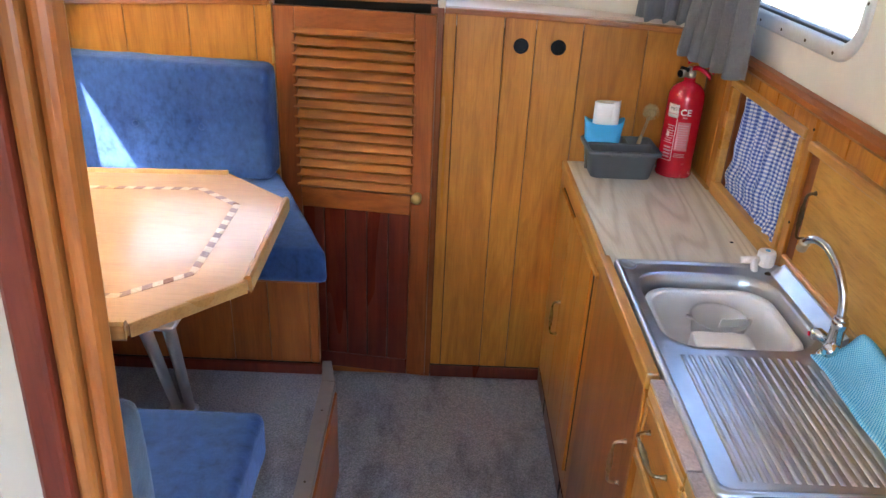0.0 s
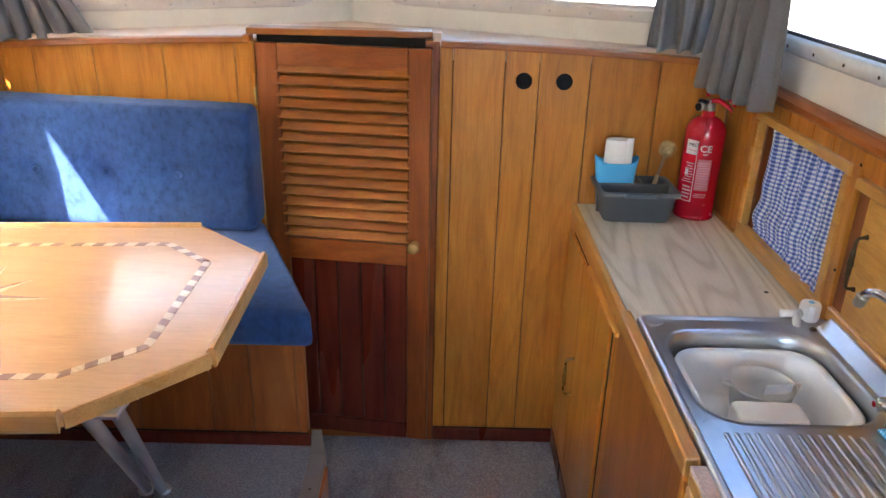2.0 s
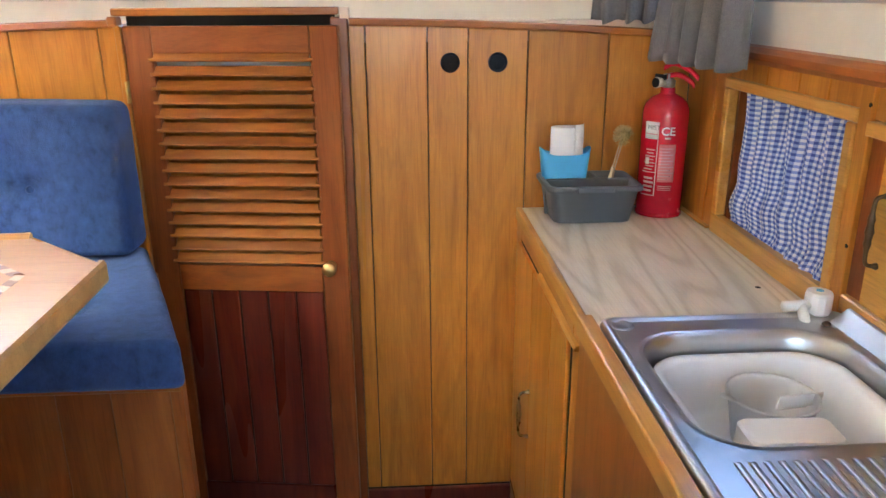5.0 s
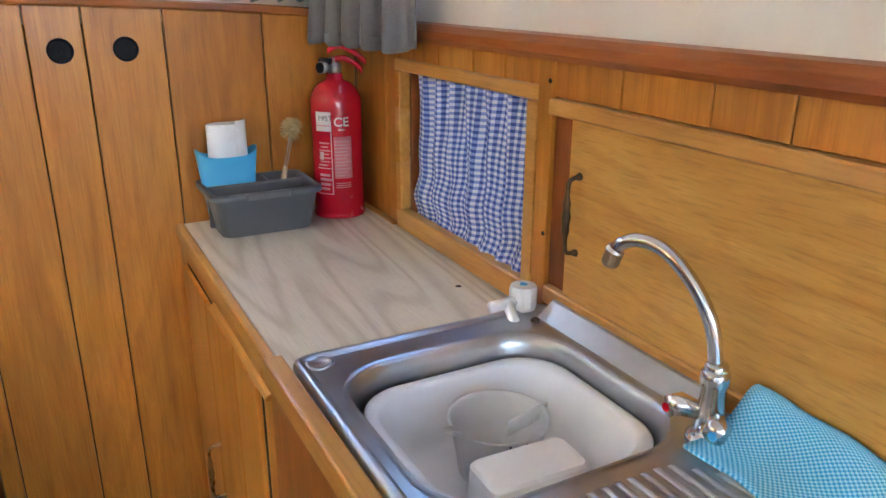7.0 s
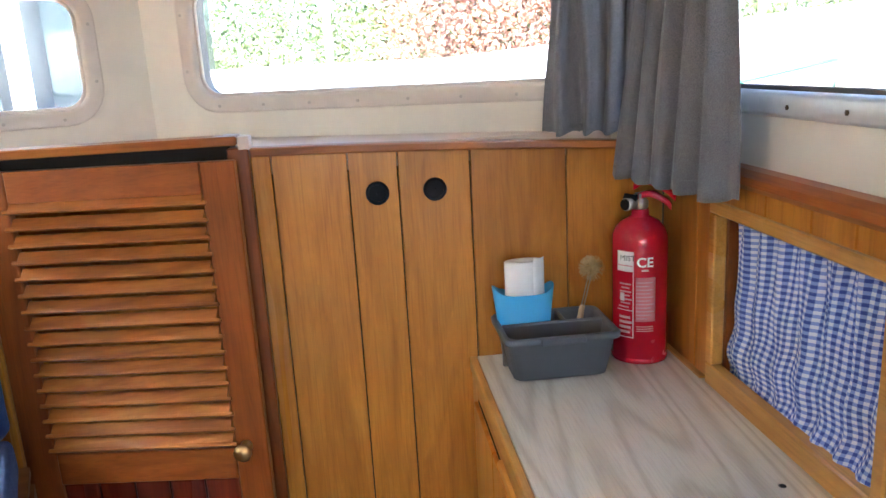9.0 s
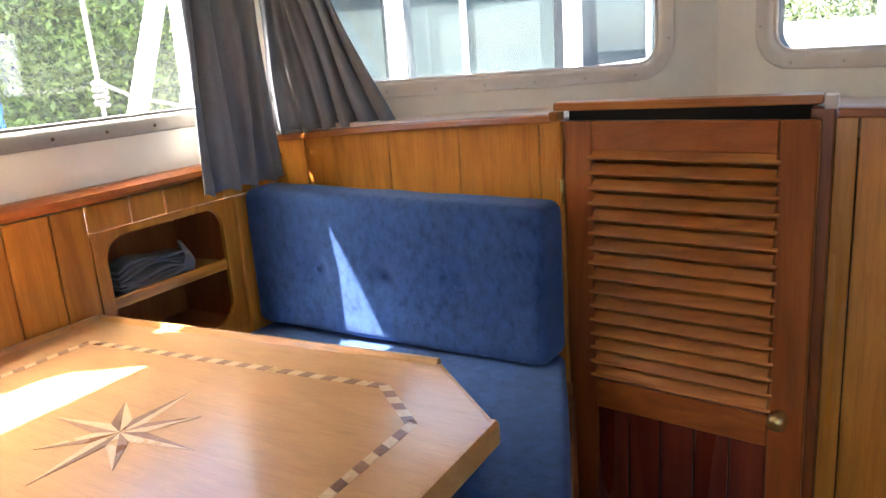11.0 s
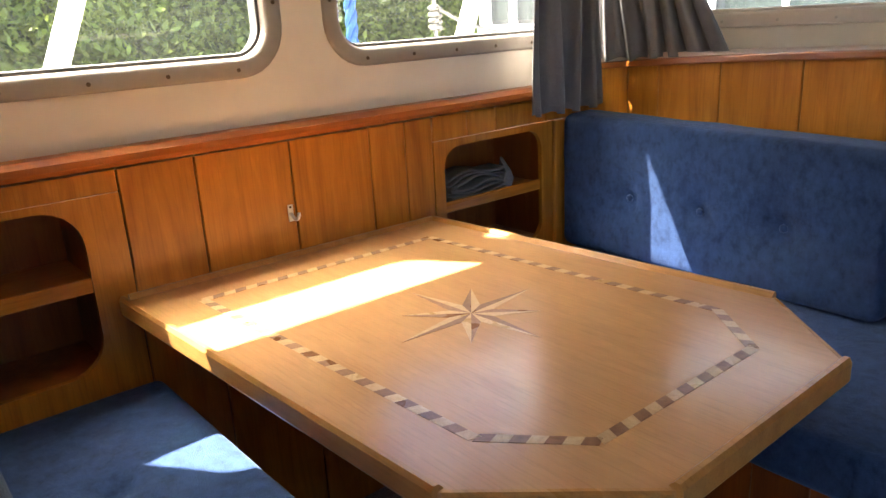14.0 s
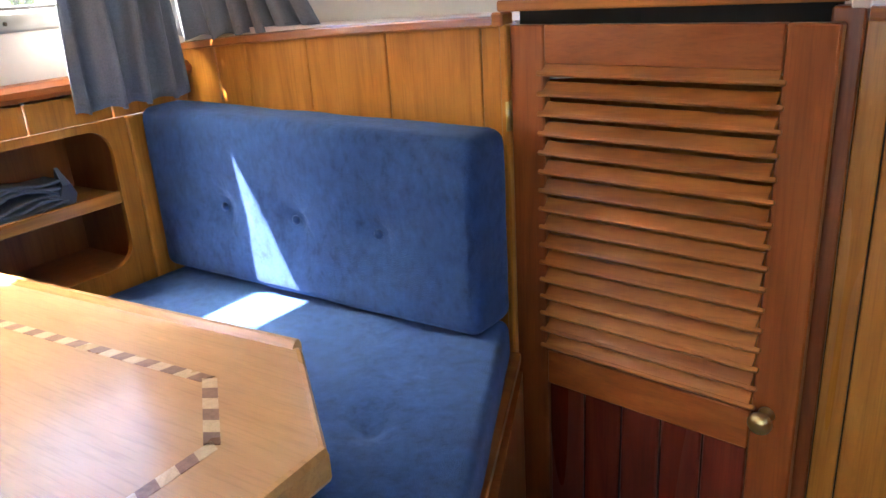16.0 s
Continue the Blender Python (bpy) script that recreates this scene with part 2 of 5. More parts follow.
DISHCLOTH = dishcloth()


def laminate():
    """Pale limed-oak laminate with long cathedral lines."""
    m = Mat("limed_laminate")
    v = m.coords((1.0, 0.28, 1.0))
    d = m.noise(v, 4.0, 2.0)
    hill = m.noise(m.coords((1.0, 0.09, 1.0)), 7.0, 1.2, 0.4)
    rings = m.math("MULTIPLY", m.math("ADD", m.math("SINE", m.math("MULTIPLY", hill, 85.0)), 1.0), 0.5)
    fine = m.noise(m.coords((1, 0.04, 1)), 300.0, 2.0)
    c = m.ramp(rings, [(0.0, (0.60, 0.54, 0.43)), (0.35, (0.71, 0.66, 0.55)), (1.0, (0.76, 0.71, 0.60))])
    c = m.mix(0.35, c, m.ramp(fine, [(0.35, (0.7, 0.66, 0.6)), (0.55, (1, 1, 1))]), "MULTIPLY")
    c = m.mix(0.3, c, m.ramp(d, [(0.3, (0.85, 0.82, 0.78)), (0.7, (1, 1, 1))]), "MULTIPLY")
    m.set(Base_Color=c, Roughness=0.34)
    return m.bump(fine, 0.05, 0.0005).m


LAMINATE = laminate()
SPECKLE = plain("speckled_laminate", (0.5, 0.38, 0.34), 0.4, spots=0.45, scale=150)


def clear(name, tint=(1, 1, 1), rough=0.0, cloudy=0.0):
    m = Mat(name)
    m.set(Base_Color=(*tint, 1), Roughness=rough, IOR=1.45, Transmission_Weight=1.0 - cloudy)
    return m.m


def dusty_glass():
    """Clear glass with a thin film of dust and dried salt."""
    m = Mat("window_glass")
    m.set(Base_Color=(0.97, 0.99, 0.98, 1), Roughness=0.0, IOR=1.45, Transmission_Weight=1.0)
    v = m.coords()
    film = m.ramp(m.math("ADD", m.math("MULTIPLY", m.noise(v, 6.0, 4.0), 0.6), m.math("MULTIPLY", m.noise(v, 90.0, 2.0), 0.4)), [(0.35, (0.003, 0.003, 0.003)), (0.7, (0.014, 0.014, 0.014))])
    dust = m.node("ShaderNodeBsdfTranslucent", Color=(0.8, 0.8, 0.78, 1)).outputs[0]
    blend = m.t.nodes.new("ShaderNodeMixShader")
    m.put(blend.inputs[0], film)
    m.t.links.new(m.b.outputs[0], blend.inputs[1])
    m.t.links.new(dust, blend.inputs[2])
    m.t.links.new(blend.outputs[0], [n for n in m.t.nodes if n.type == "OUTPUT_MATERIAL"][0].inputs[0])
    return m.m


GLASS = dusty_glass()
FROSTED = clear("cloudy_plastic", (0.86, 0.87, 0.88), 0.35, 0.45)


def foliage(name, dark, light):
    m = Mat(name)
    info = m.t.nodes.new("ShaderNodeNewGeometry")
    c = m.ramp(info.outputs["Random Per Island"], [(0.0, dark), (0.6, light), (1.0, tuple(min(1, x * 1.5) for x in light))])
    m.set(Base_Color=c, Roughness=0.6, Specular_IOR_Level=0.3)
    thin = m.node("ShaderNodeBsdfTranslucent", Color=c).outputs[0]
    blend = m.t.nodes.new("ShaderNodeMixShader")
    blend.inputs[0].default_value = 0.45
    m.t.links.new(m.b.outputs[0], blend.inputs[1])
    m.t.links.new(thin, blend.inputs[2])
    sink_node = [n for n in m.t.nodes if n.type == "OUTPUT_MATERIAL"][0]
    m.t.links.new(blend.outputs[0], sink_node.inputs[0])
    return m.m


LEAF = foliage("leaf", (0.07, 0.11, 0.02), (0.30, 0.38, 0.08))
PALE_LEAF = foliage("pale_leaf", (0.07, 0.10, 0.03), (0.24, 0.28, 0.13))
RED_LEAF = foliage("reddish_leaf", (0.18, 0.09, 0.06), (0.34, 0.20, 0.15))


# ---- shapes ----
def part(name, bm, material, parent, label="", smooth=False):
    """Links a bmesh, given in the place's coordinates, as one mesh under a thing or a part."""
    me = bpy.data.meshes.new(name)
    bmesh.ops.recalc_face_normals(bm, faces=bm.faces)
    if parent is not None:
        off = parent.matrix_world.translation if parent.parent is None else Vector(parent["base"])
        bm.transform(Matrix.Translation(-Vector(off)))
    bm.to_mesh(me)
    bm.free()
    me.materials.append(material)
    if smooth:
        me.shade_smooth()
    ob = new(name, me)
    if parent is not None:
        ob.parent = parent
    if label:
        ob["label"] = label
    return ob


def thing(name, at, label, category, group="", kind=""):
    ob = new(name)
    ob.location = at
    ob.matrix_world = Matrix.Translation(at)
    ob.empty_display_size = 0.05
    return tagged(ob, label, category, group, kind)


def under(name, bm, material, thing_part, owner, label="", smooth=False):
    """A sub-part: a mesh under a part of owner; both share the owner's base."""
    off = owner.matrix_world.translation
    ob = part(name, bm, material, None, label, smooth)
    ob.data.transform(Matrix.Translation(-off))
    ob.parent = thing_part
    return ob


def single(name, bm, material, label, category, group="", kind="", smooth=False):
    return tagged(part(name, bm, material, None, "", smooth), label, category, group, kind)


def box(x0, x1, y0, y1, z0, z1, bev=0.002, bm=None, seg=1):
    own = bmesh.new()
    bmesh.ops.create_cube(own, size=1, matrix=Matrix.Translation(((x0 + x1) / 2, (y0 + y1) / 2, (z0 + z1) / 2)) @ Matrix.Diagonal((x1 - x0, y1 - y0, z1 - z0, 1)))
    if bev:
        bmesh.ops.bevel(own, geom=own.edges[:], offset=bev, segments=seg, affect="EDGES", profile=0.5)
    return merge(bm, own)


def merge(bm, own):
    if bm is None:
        return own
    me = bpy.data.meshes.new("tmp")
    own.to_mesh(me)
    own.free()
    bm.from_mesh(me)
    bpy.data.meshes.remove(me)
    return bm


def prism(outline, z0, z1, bev=0.0, bm=None, seg=1):
    """An upright prism on a plan outline."""
    own = bmesh.new()
    lo = [own.verts.new((x, y, z0)) for x, y in outline]
    hi = [own.verts.new((x, y, z1)) for x, y in outline]
    own.faces.new(lo[::-1])
    own.faces.new(hi)
    for i in range(len(lo)):
        j = (i + 1) % len(lo)
        own.faces.new((lo[i], lo[j], hi[j], hi[i]))
    if bev:
        bmesh.ops.bevel(own, geom=own.edges[:], offset=bev, segments=seg, affect="EDGES", profile=0.5)
    return merge(bm, own)


def loft(loops, cap0=True, cap1=True, bm=None, closed=True):
    own = bmesh.new()
    rings = [[own.verts.new(p) for p in loop] for loop in loops]
    n = len(rings[0])
    for a, b in zip(rings, rings[1:]):
        for i in range(n if closed else n - 1):
            j = (i + 1) % n
            own.faces.new((a[i], a[j], b[j], b[i]))
    if cap0:
        own.faces.new(rings[0][::-1])
    if cap1:
        own.faces.new(rings[-1])
    return merge(bm, own)


def rrect(x0, x1, y0, y1, r, z=0.0, seg=5):
    """A rounded rectangle as a loop, anticlockwise from its lower right corner."""
    r = min(r, (x1 - x0) / 2.001, (y1 - y0) / 2.001)
    out = []
    for cx, cy, a in ((x1 - r, y0 + r, -90), (x1 - r, y1 - r, 0), (x0 + r, y1 - r, 90), (x0 + r, y0 + r, 180)):
        for k in range(seg + 1):
            t = radians(a + 90 * k / seg)
            out.append((cx + r * math.cos(t), cy + r * math.sin(t), z))
    return out


def revolve(profile, at, seg=24, axis="z", bm=None, cap=True):
    """profile: (radius, height) from foot to top."""
    turn = {"z": Matrix(), "y": Matrix.Rotation(radians(90), 4, "X"), "x": Matrix.Rotation(radians(90), 4, "Y")}[axis]
    loops = [[Matrix.Translation(at) @ turn @ Vector((r * math.cos(6.28318 * k / seg), r * math.sin(6.28318 * k / seg), h)) for k in range(seg)] for r, h in profile]
    return loft(loops, cap, cap, bm)


def tube(points, radius, seg=8, bm=None, closed=False):
    """A round bar along points; radius may be a list."""
    pts = [Vector(p) for p in points]
    rad = radius if isinstance(radius, (list, tuple)) else [radius] * len(pts)
    loops, up = [], None
    for i, p in enumerate(pts):
        d = (pts[min(i + 1, len(pts) - 1)] - pts[max(i - 1, 0)]).normalized()
        if up is None:
            up = d.orthogonal().normalized()
        up = (up - d * up.dot(d)).normalized()
        side = d.cross(up)
        loops.append([p + rad[i] * (math.cos(6.28318 * k / seg) * up + math.sin(6.28318 * k / seg) * side) for k in range(seg)])
    return loft(loops, True, True, bm)


def bend(points, n=8):
    """A smooth line through a few points."""
    p = [Vector(q) for q in points]
    p = [2 * p[0] - p[1]] + p + [2 * p[-1] - p[-2]]
    out = []
    for a, b, c, d in zip(p, p[1:], p[2:], p[3:]):
        for k in range(n):
            t = k / n
            out.append(0.5 * (2 * b + (c - a) * t + (2 * a - 5 * b + 4 * c - d) * t * t + (3 * b - a - 3 * c + d) * t ** 3))
    return out + [p[-2]]


def panel(to_world, u0, u1, w0, w1, holes, thick, bm=None):
    """A wall between u0 and u1 and w0 and w1, with rounded openings (u0, u1, w0, w1, r) that go through it. to_world(u, w, d) lays it out."""
    own = bmesh.new()

    def quad(*p):
        own.faces.new([own.verts.new(to_world(*q)) for q in p])

    def slab(a, b):
        for d in (0.0, thick):
            quad((a, w0, d), (b, w0, d), (b, w1, d), (a, w1, d))

    edges = [u0]
    holes = sorted(holes)
    for h, nxt in zip(holes, holes[1:] + [None]):
        edges += [max(h[0] - 0.03, edges[-1]), min(h[1] + 0.03, u1 if nxt is None else nxt[0] - 0.03)]
    edges.append(u1)
    for i in range(0, len(edges), 2):
        if edges[i + 1] - edges[i] > 1e-4:
            slab(edges[i], edges[i + 1])
    for i, h in enumerate(holes):
        a, b = edges[2 * i + 1], edges[2 * i + 2]
        loop = [(p[0], p[1]) for p in rrect(h[0], h[1], h[2], h[3], h[4], 0, 7)]
        n = len(loop) // 4
        corner = ((b, w0), (b, w1), (a, w1), (a, w0))
        for d in (0.0, thick):
            for q in range(4):
                arc = loop[q * n:(q + 1) * n]
                for p0, p1 in zip(arc, arc[1:]):
                    quad((*p0, d), (*p1, d), (*corner[q], d))
                quad((*arc[-1], d), (*loop[((q + 1) * n) % len(loop)], d), (*corner[(q + 1) % 4], d), (*corner[q], d))
        for p0, p1 in zip(loop, loop[1:] + loop[:1]):
            quad((*p0, 0.0), (*p1, 0.0), (*p1, thick), (*p0, thick))
    for a, b, c, d in (((u0, w0), (u1, w0), 0, 0), ((u1, w0), (u1, w1), 0, 0), ((u1, w1), (u0, w1), 0, 0), ((u0, w1), (u0, w0), 0, 0)):
        quad((*a, 0.0), (*b, 0.0), (*b, thick), (*a, thick))
    bmesh.ops.remove_doubles(own, verts=own.verts[:], dist=1e-5)
    return merge(bm, own)


def window(name, to_world, u0, u1, w0, w1, r, label, wide=0.038, proud=0.008, thick=0.05, metal=ALU, seal=None, screws=None):
    """A rounded boat window: alloy frame with screws, rubber and pane, set in an opening of the wall."""
    base = Vector(to_world((u0 + u1) / 2, w0 - wide, 0))
    win = thing(name, base, label, "window", kind="structure")
    rings = []
    for grow, d in ((wide, 0.001), (wide, -proud * 0.6), (wide - 0.006, -proud), (0.006, -proud), (-0.002, -proud * 0.4), (-0.004, thick * 0.4)):
        rings.append([to_world(p[0], p[1], d) for p in rrect(u0 - grow, u1 + grow, w0 - grow, w1 + grow, r + grow, 0, 7)])
    fr = part("window_frame", loft(rings, False, False), metal, win, "dull aluminium frame with rounded corners", True)
    rings = [[to_world(p[0], p[1], d) for p in rrect(u0 + g, u1 - g, w0 + g, w1 - g, r - g, 0, 7)] for g, d in ((0.003, 0.012), (0.010, 0.012), (0.012, 0.02))]
    part("rubber_seal", loft(rings, False, False), seal or RUBBER, win)
    # added dark liner: covers the sunlit reveal and cuts its bounce
    rings = [[to_world(p[0], p[1], d) for p in rrect(u0 + 0.002, u1 - 0.002, w0 + 0.002, w1 - 0.002, r - 0.002, 0, 7)] for d in (0.0205, 0.062)]
    part("reveal_mask", loft(rings, False, False), RUBBER, win, "dark liner added to hide the sunlit reveal")
    loops = [[to_world(p[0], p[1], d) for p in rrect(u0 + 0.004, u1 - 0.004, w0 + 0.004, w1 - 0.004, r - 0.004, 0, 7)] for d in (0.016, 0.020)]
    pane = part("pane", loft(loops), GLASS, win, "clear window glass")
    pane.visible_shadow = False
    spots = []
    for k in range(int((u1 - u0) / 0.13)):
        u = u0 + (k + 0.5) * (u1 - u0) / int((u1 - u0) / 0.13)
        spots += [(u, w0 - wide * 0.55), (u, w1 + wide * 0.55)]
    for k in range(2):
        w = w0 + (k + 0.5) * (w1 - w0) / 2
        spots += [(u0 - wide * 0.55, w), (u1 + wide * 0.55, w)]
    for u, w in spots:
        loops = [[to_world(u + q * math.cos(a * 1.0472), w + q * math.sin(a * 1.0472), d) for a in range(6)] for q, d in ((0.0045, -proud), (0.0045, -proud - 0.0015), (0.002, -proud - 0.002))]
        under("screw", loft(loops, False, True), screws or BRONZE, fr, win)
    return win

# ---- the setting ----
FLOOR, DECK = -0.05, 0.327           # galley sole, raised dinette sole
YB = 2.935                           # forward bulkhead
XL, XR = -1.08, 1.29                 # side linings
CEIL = 2.0
WORK, SINK = 0.905, 0.927            # worktop, sink rim
AFT = -1.4                           # aft end of the wheelhouse
PART_Y = 1.05                        # partition behind the dinette

single("floor", box(XL - 0.05, XR + 0.1, AFT, YB + 0.9, FLOOR - 0.04, FLOOR, 0), CARPET, "worn dark grey speckled carpet on the sole", "floor", kind="structure")
single("floor_dinette", prism([(XL - 0.05, PART_Y), (0.085, PART_Y), (0.075, 2.345), (0.012, 2.44), (-0.19, YB - 0.02), (XL - 0.05, YB - 0.02)], FLOOR + 0.002, DECK, 0), CARPET,
       "raised dinette floor in dark grey carpet", "floor", kind="structure")
single("ceiling", box(XL - 0.06, XR + 0.06, AFT, 3.6, CEIL, CEIL + 0.03, 0), CEILING, "plain cream headlining", "ceiling", kind="structure")

# aluminium edging strip and mahogany riser of the dinette floor
edging = thing("edging_strip", (0.08, 1.7, DECK), "worn aluminium edging strip along the raised floor", "edging", kind="structure")
part("strip", prism([(0.052, PART_Y), (0.096, PART_Y), (0.088, 2.345), (0.044, 2.35)], DECK + 0.0005, DECK + 0.006, 0.001), ALU, edging)
part("nosing", prism([(0.088, PART_Y), (0.097, PART_Y), (0.089, 2.345), (0.080, 2.345)], DECK - 0.022, DECK + 0.001, 0.001), ALU, edging)
part("end_strip", prism([(0.044, 2.352), (0.088, 2.347), (0.060, 2.46), (0.030, 2.46)], DECK + 0.0005, DECK + 0.006, 0.001), ALU, edging)
for y in (1.2, 1.55, 1.9, 2.2):
    part("screw", revolve([(0.004, 0), (0.003, 0.0015)], (0.068, y, DECK + 0.006), 8), BRONZE, edging)
single("riser_board", prism([(0.086, PART_Y), (0.103, PART_Y), (0.096, 2.33), (0.079, 2.33)], FLOOR, DECK - 0.022, 0.003), MAHOGANY_LONG, "scuffed reddish riser board of the raised floor", "trim", kind="structure")

# forward bulkhead: a backing with a doorway, planks on it
DOOR_L, DOOR_R, DOOR_TOP = -0.178, 0.352, 1.412
wall_f = thing("wall_forward", (0.1, YB, FLOOR), "varnished oak plank bulkhead with a doorway", "wall", kind="structure")
def arch(x):
    return 1.398 - 0.038 * ((x - 0.105) / 1.1) ** 2
part("backing", box(XL - 0.02, DOOR_L - 0.02, YB + 0.008, YB + 0.03, FLOOR, 1.352, 0), GAP_SHADE, wall_f, "dark groove ground")
part("backing", box(DOOR_R + 0.03, XR + 0.02, YB + 0.008, YB + 0.03, FLOOR, 1.352, 0), GAP_SHADE, wall_f, "dark groove ground")
def bulkhead_plank(x0, x1, z0):
    own = box(x0 + 0.0014, x1 - 0.0014, YB, YB + 0.012, z0, 1.35, 0.0018)
    for v in own.verts:
        if v.co.z > 1.2:
            v.co.z += arch(v.co.x) - 1.35
    part("plank", own, OAK_UP, wall_f)
rights = [0.388, 0.43, 0.59, 0.696, 0.853, 1.067, XR]
lefts = [XL - 0.01, -0.96, -0.858, -0.671, -0.457, -0.238, DOOR_L - 0.016]
for a, b in zip(rights, rights[1:]):
    bulkhead_plank(a, b, 0.005)
for a, b in zip(lefts, lefts[1:]):
    bulkhead_plank(a, b, 0.4)
def capping(xs, name="capping_rail"):
    loops = []
    for x in xs:
        z = arch(x)
        loops.append([(x, YB - 0.010, z), (x, YB - 0.012, z + 0.004), (x, YB - 0.010, z + 0.016), (x, YB - 0.004, z + 0.019), (x, YB + 0.03, z + 0.019), (x, YB + 0.03, z)])
    return single(name, loft(loops), MAHOGANY_X, "reddish mahogany capping rail on the bulkhead", "trim", kind="structure")
capping([0.392 + (XR - 0.392) * k / 8 for k in range(9)])
capping([XL + (DOOR_L - 0.022 - XL) * k / 8 for k in range(9)])
single("baseboard", box(DOOR_R + 0.038, 0.85, YB - 0.012, YB, FLOOR, 0.003, 0.003), MAHOGANY_DARK_SHADED, "dark red painted baseboard at the carpet", "baseboard", kind="structure")
# door posts and lintel
frame_f = thing("door_frame", (0.09, YB, FLOOR), "mahogany frame of the louvred door", "door frame", kind="structure")
part("post", box(DOOR_R - 0.008, DOOR_R + 0.036, YB - 0.012, YB + 0.04, FLOOR, 1.416, 0.003), MAHOGANY, frame_f)
part("post", box(DOOR_L - 0.017, DOOR_L - 0.002, YB - 0.008, YB + 0.04, FLOOR, 1.40, 0.003), OAK_UP, frame_f)
part("lintel", box(DOOR_L - 0.018, DOOR_R + 0.014, YB - 0.012, YB + 0.06, 1.422, 1.441, 0.003), MAHOGANY_X, frame_f)
part("corner_block", box(DOOR_R + 0.016, DOOR_R + 0.04, YB - 0.013, YB + 0.03, 1.412, 1.440, 0.002), SILL_TOP, frame_f)
part("corner_block", box(DOOR_L - 0.03, DOOR_L - 0.006, YB - 0.015, YB + 0.03, 1.396, 1.421, 0.004), MAHOGANY_X, frame_f)
# black strip added to put shade into the gap above the door
part("gap_shade_strip", box(DOOR_L, DOOR_R, YB + 0.045, YB + 0.06, 1.34, 1.4215, 0), GAP_SHADE, frame_f)
part("threshold", box(DOOR_L, DOOR_R, YB - 0.002, YB + 0.05, FLOOR, -0.012, 0.003), MAHOGANY_X, frame_f)
# dark fore cabin behind the door
fore = thing("fore_cabin", (0.1, 3.3, FLOOR), "dark unlit fore cabin behind the door", "wall", kind="structure")
part("side", box(-0.62, -0.6, YB + 0.031, 3.8, FLOOR, 1.35, 0), OAK_UP, fore)
part("side", box(0.72, 0.74, YB + 0.031, 3.8, FLOOR, 1.35, 0), OAK_UP, fore)
part("end", box(-0.6, 0.72, 3.8, 3.82, FLOOR, 1.35, 0), OAK_UP, fore)

# windscreen: two facets that meet at the stem, and the sill below them
VX = (0.06, 3.50)
def facet(ax, ay, bx, by):
    d = Vector((bx - ax, by - ay, 0)).normalized()
    n = Vector((-d.y, d.x, 0))
    if n.y < 0:
        n = -n
    return lambda u, w, t: Vector((ax, ay, 0)) + d * u + n * t + Vector((0, 0, w))
right_f = facet(*VX, 1.36, 2.879)
left_f = facet(*VX, -1.14, 2.888)
LEN_R, LEN_L = math.dist(VX, (1.36, 2.879)), math.dist(VX, (-1.14, 2.888))
WR = (0.155, 1.23, 1.508, 1.795, 0.06)
WL = (0.155, 1.13, 1.496, 1.785, 0.06)
single("wall_windscreen_starboard", panel(right_f, 0, LEN_R, 1.36, CEIL, [WR], 0.05), CREAM, "cream painted windscreen panel", "wall", kind="structure")
single("wall_windscreen_port", panel(left_f, 0, LEN_L, 1.36, CEIL, [WL], 0.05), CREAM, "cream painted windscreen panel", "wall", kind="structure")
window("window_1", right_f, *WR, "windscreen pane in a painted metal frame", metal=PAINTED, seal=PAINTED, screws=DIMMED_CREAM)
window("window_2", left_f, *WL, "windscreen pane in a painted metal frame", metal=PAINTED, seal=PAINTED, screws=DIMMED_CREAM)
for fn, ln in ((right_f, LEN_R), (left_f, LEN_L)):
    single("curtain_batten", loft([[fn(u, w, t) for w, t in ((1.832, -0.001), (1.832, -0.022), (1.868, -0.022), (1.868, -0.001))] for u in (0.12, ln - 0.06)]), LIPWOOD, "pale varnished curtain batten above the windscreen", "trim", kind="structure")
single("window_sill", prism([(XL, YB + 0.031), (DOOR_L - 0.02, YB + 0.031), (DOOR_L - 0.02, YB + 0.062), (DOOR_R + 0.016, YB + 0.062), (DOOR_R + 0.016, YB + 0.031), (XR, YB + 0.031), (1.30, 2.968), (0.08, 3.545), (0.04, 3.545), (-1.09, 2.968)], 1.352, 1.402, 0),
       SILL_TOP, "pale brown laminate sill below the windscreen", "window sill", kind="structure")

# port side: wall above the rail with two windows, lining below
port = lambda u, w, t: Vector((XL - t, u, w))
star = lambda u, w, t: Vector((XR + 0.015 + t, u, w))
# first of each list: unseen wheelhouse window, added to set the inside light
W_PORT = [(-1.28, -0.55, 1.15, 1.90, 0.06), (1.145, 1.872, 1.470, 1.90, 0.065), (2.05, 2.86, 1.470, 1.90, 0.065)]
W_STAR = [(-1.28, 0.55, 1.15, 1.90, 0.06), (1.10, 1.885, 1.503, 1.87, 0.07), (2.085, 2.84, 1.487, 1.90, 0.065)]
single("wall_port", panel(port, 0.96, 3.0, 1.29, CEIL, W_PORT[1:], 0.04), CREAM, "cream painted cabin side above the oak lining", "wall", kind="structure")
single("wall_starboard", panel(star, 0.96, 3.0, 1.34, CEIL, W_STAR[1:], 0.06), CREAM, "cream painted cabin side above the oak lining", "wall", kind="structure")
single("wall_port_wheelhouse", panel(port, AFT, 0.958, 1.0, CEIL, W_PORT[:1], 0.04), CREAM, "unseen cream wheelhouse side, its window sized for the light", "wall", kind="structure")
single("wall_starboard_wheelhouse", panel(star, AFT, 0.958, 1.0, CEIL, W_STAR[:1], 0.04), CREAM, "unseen cream wheelhouse side, its window sized for the light", "wall", kind="structure")
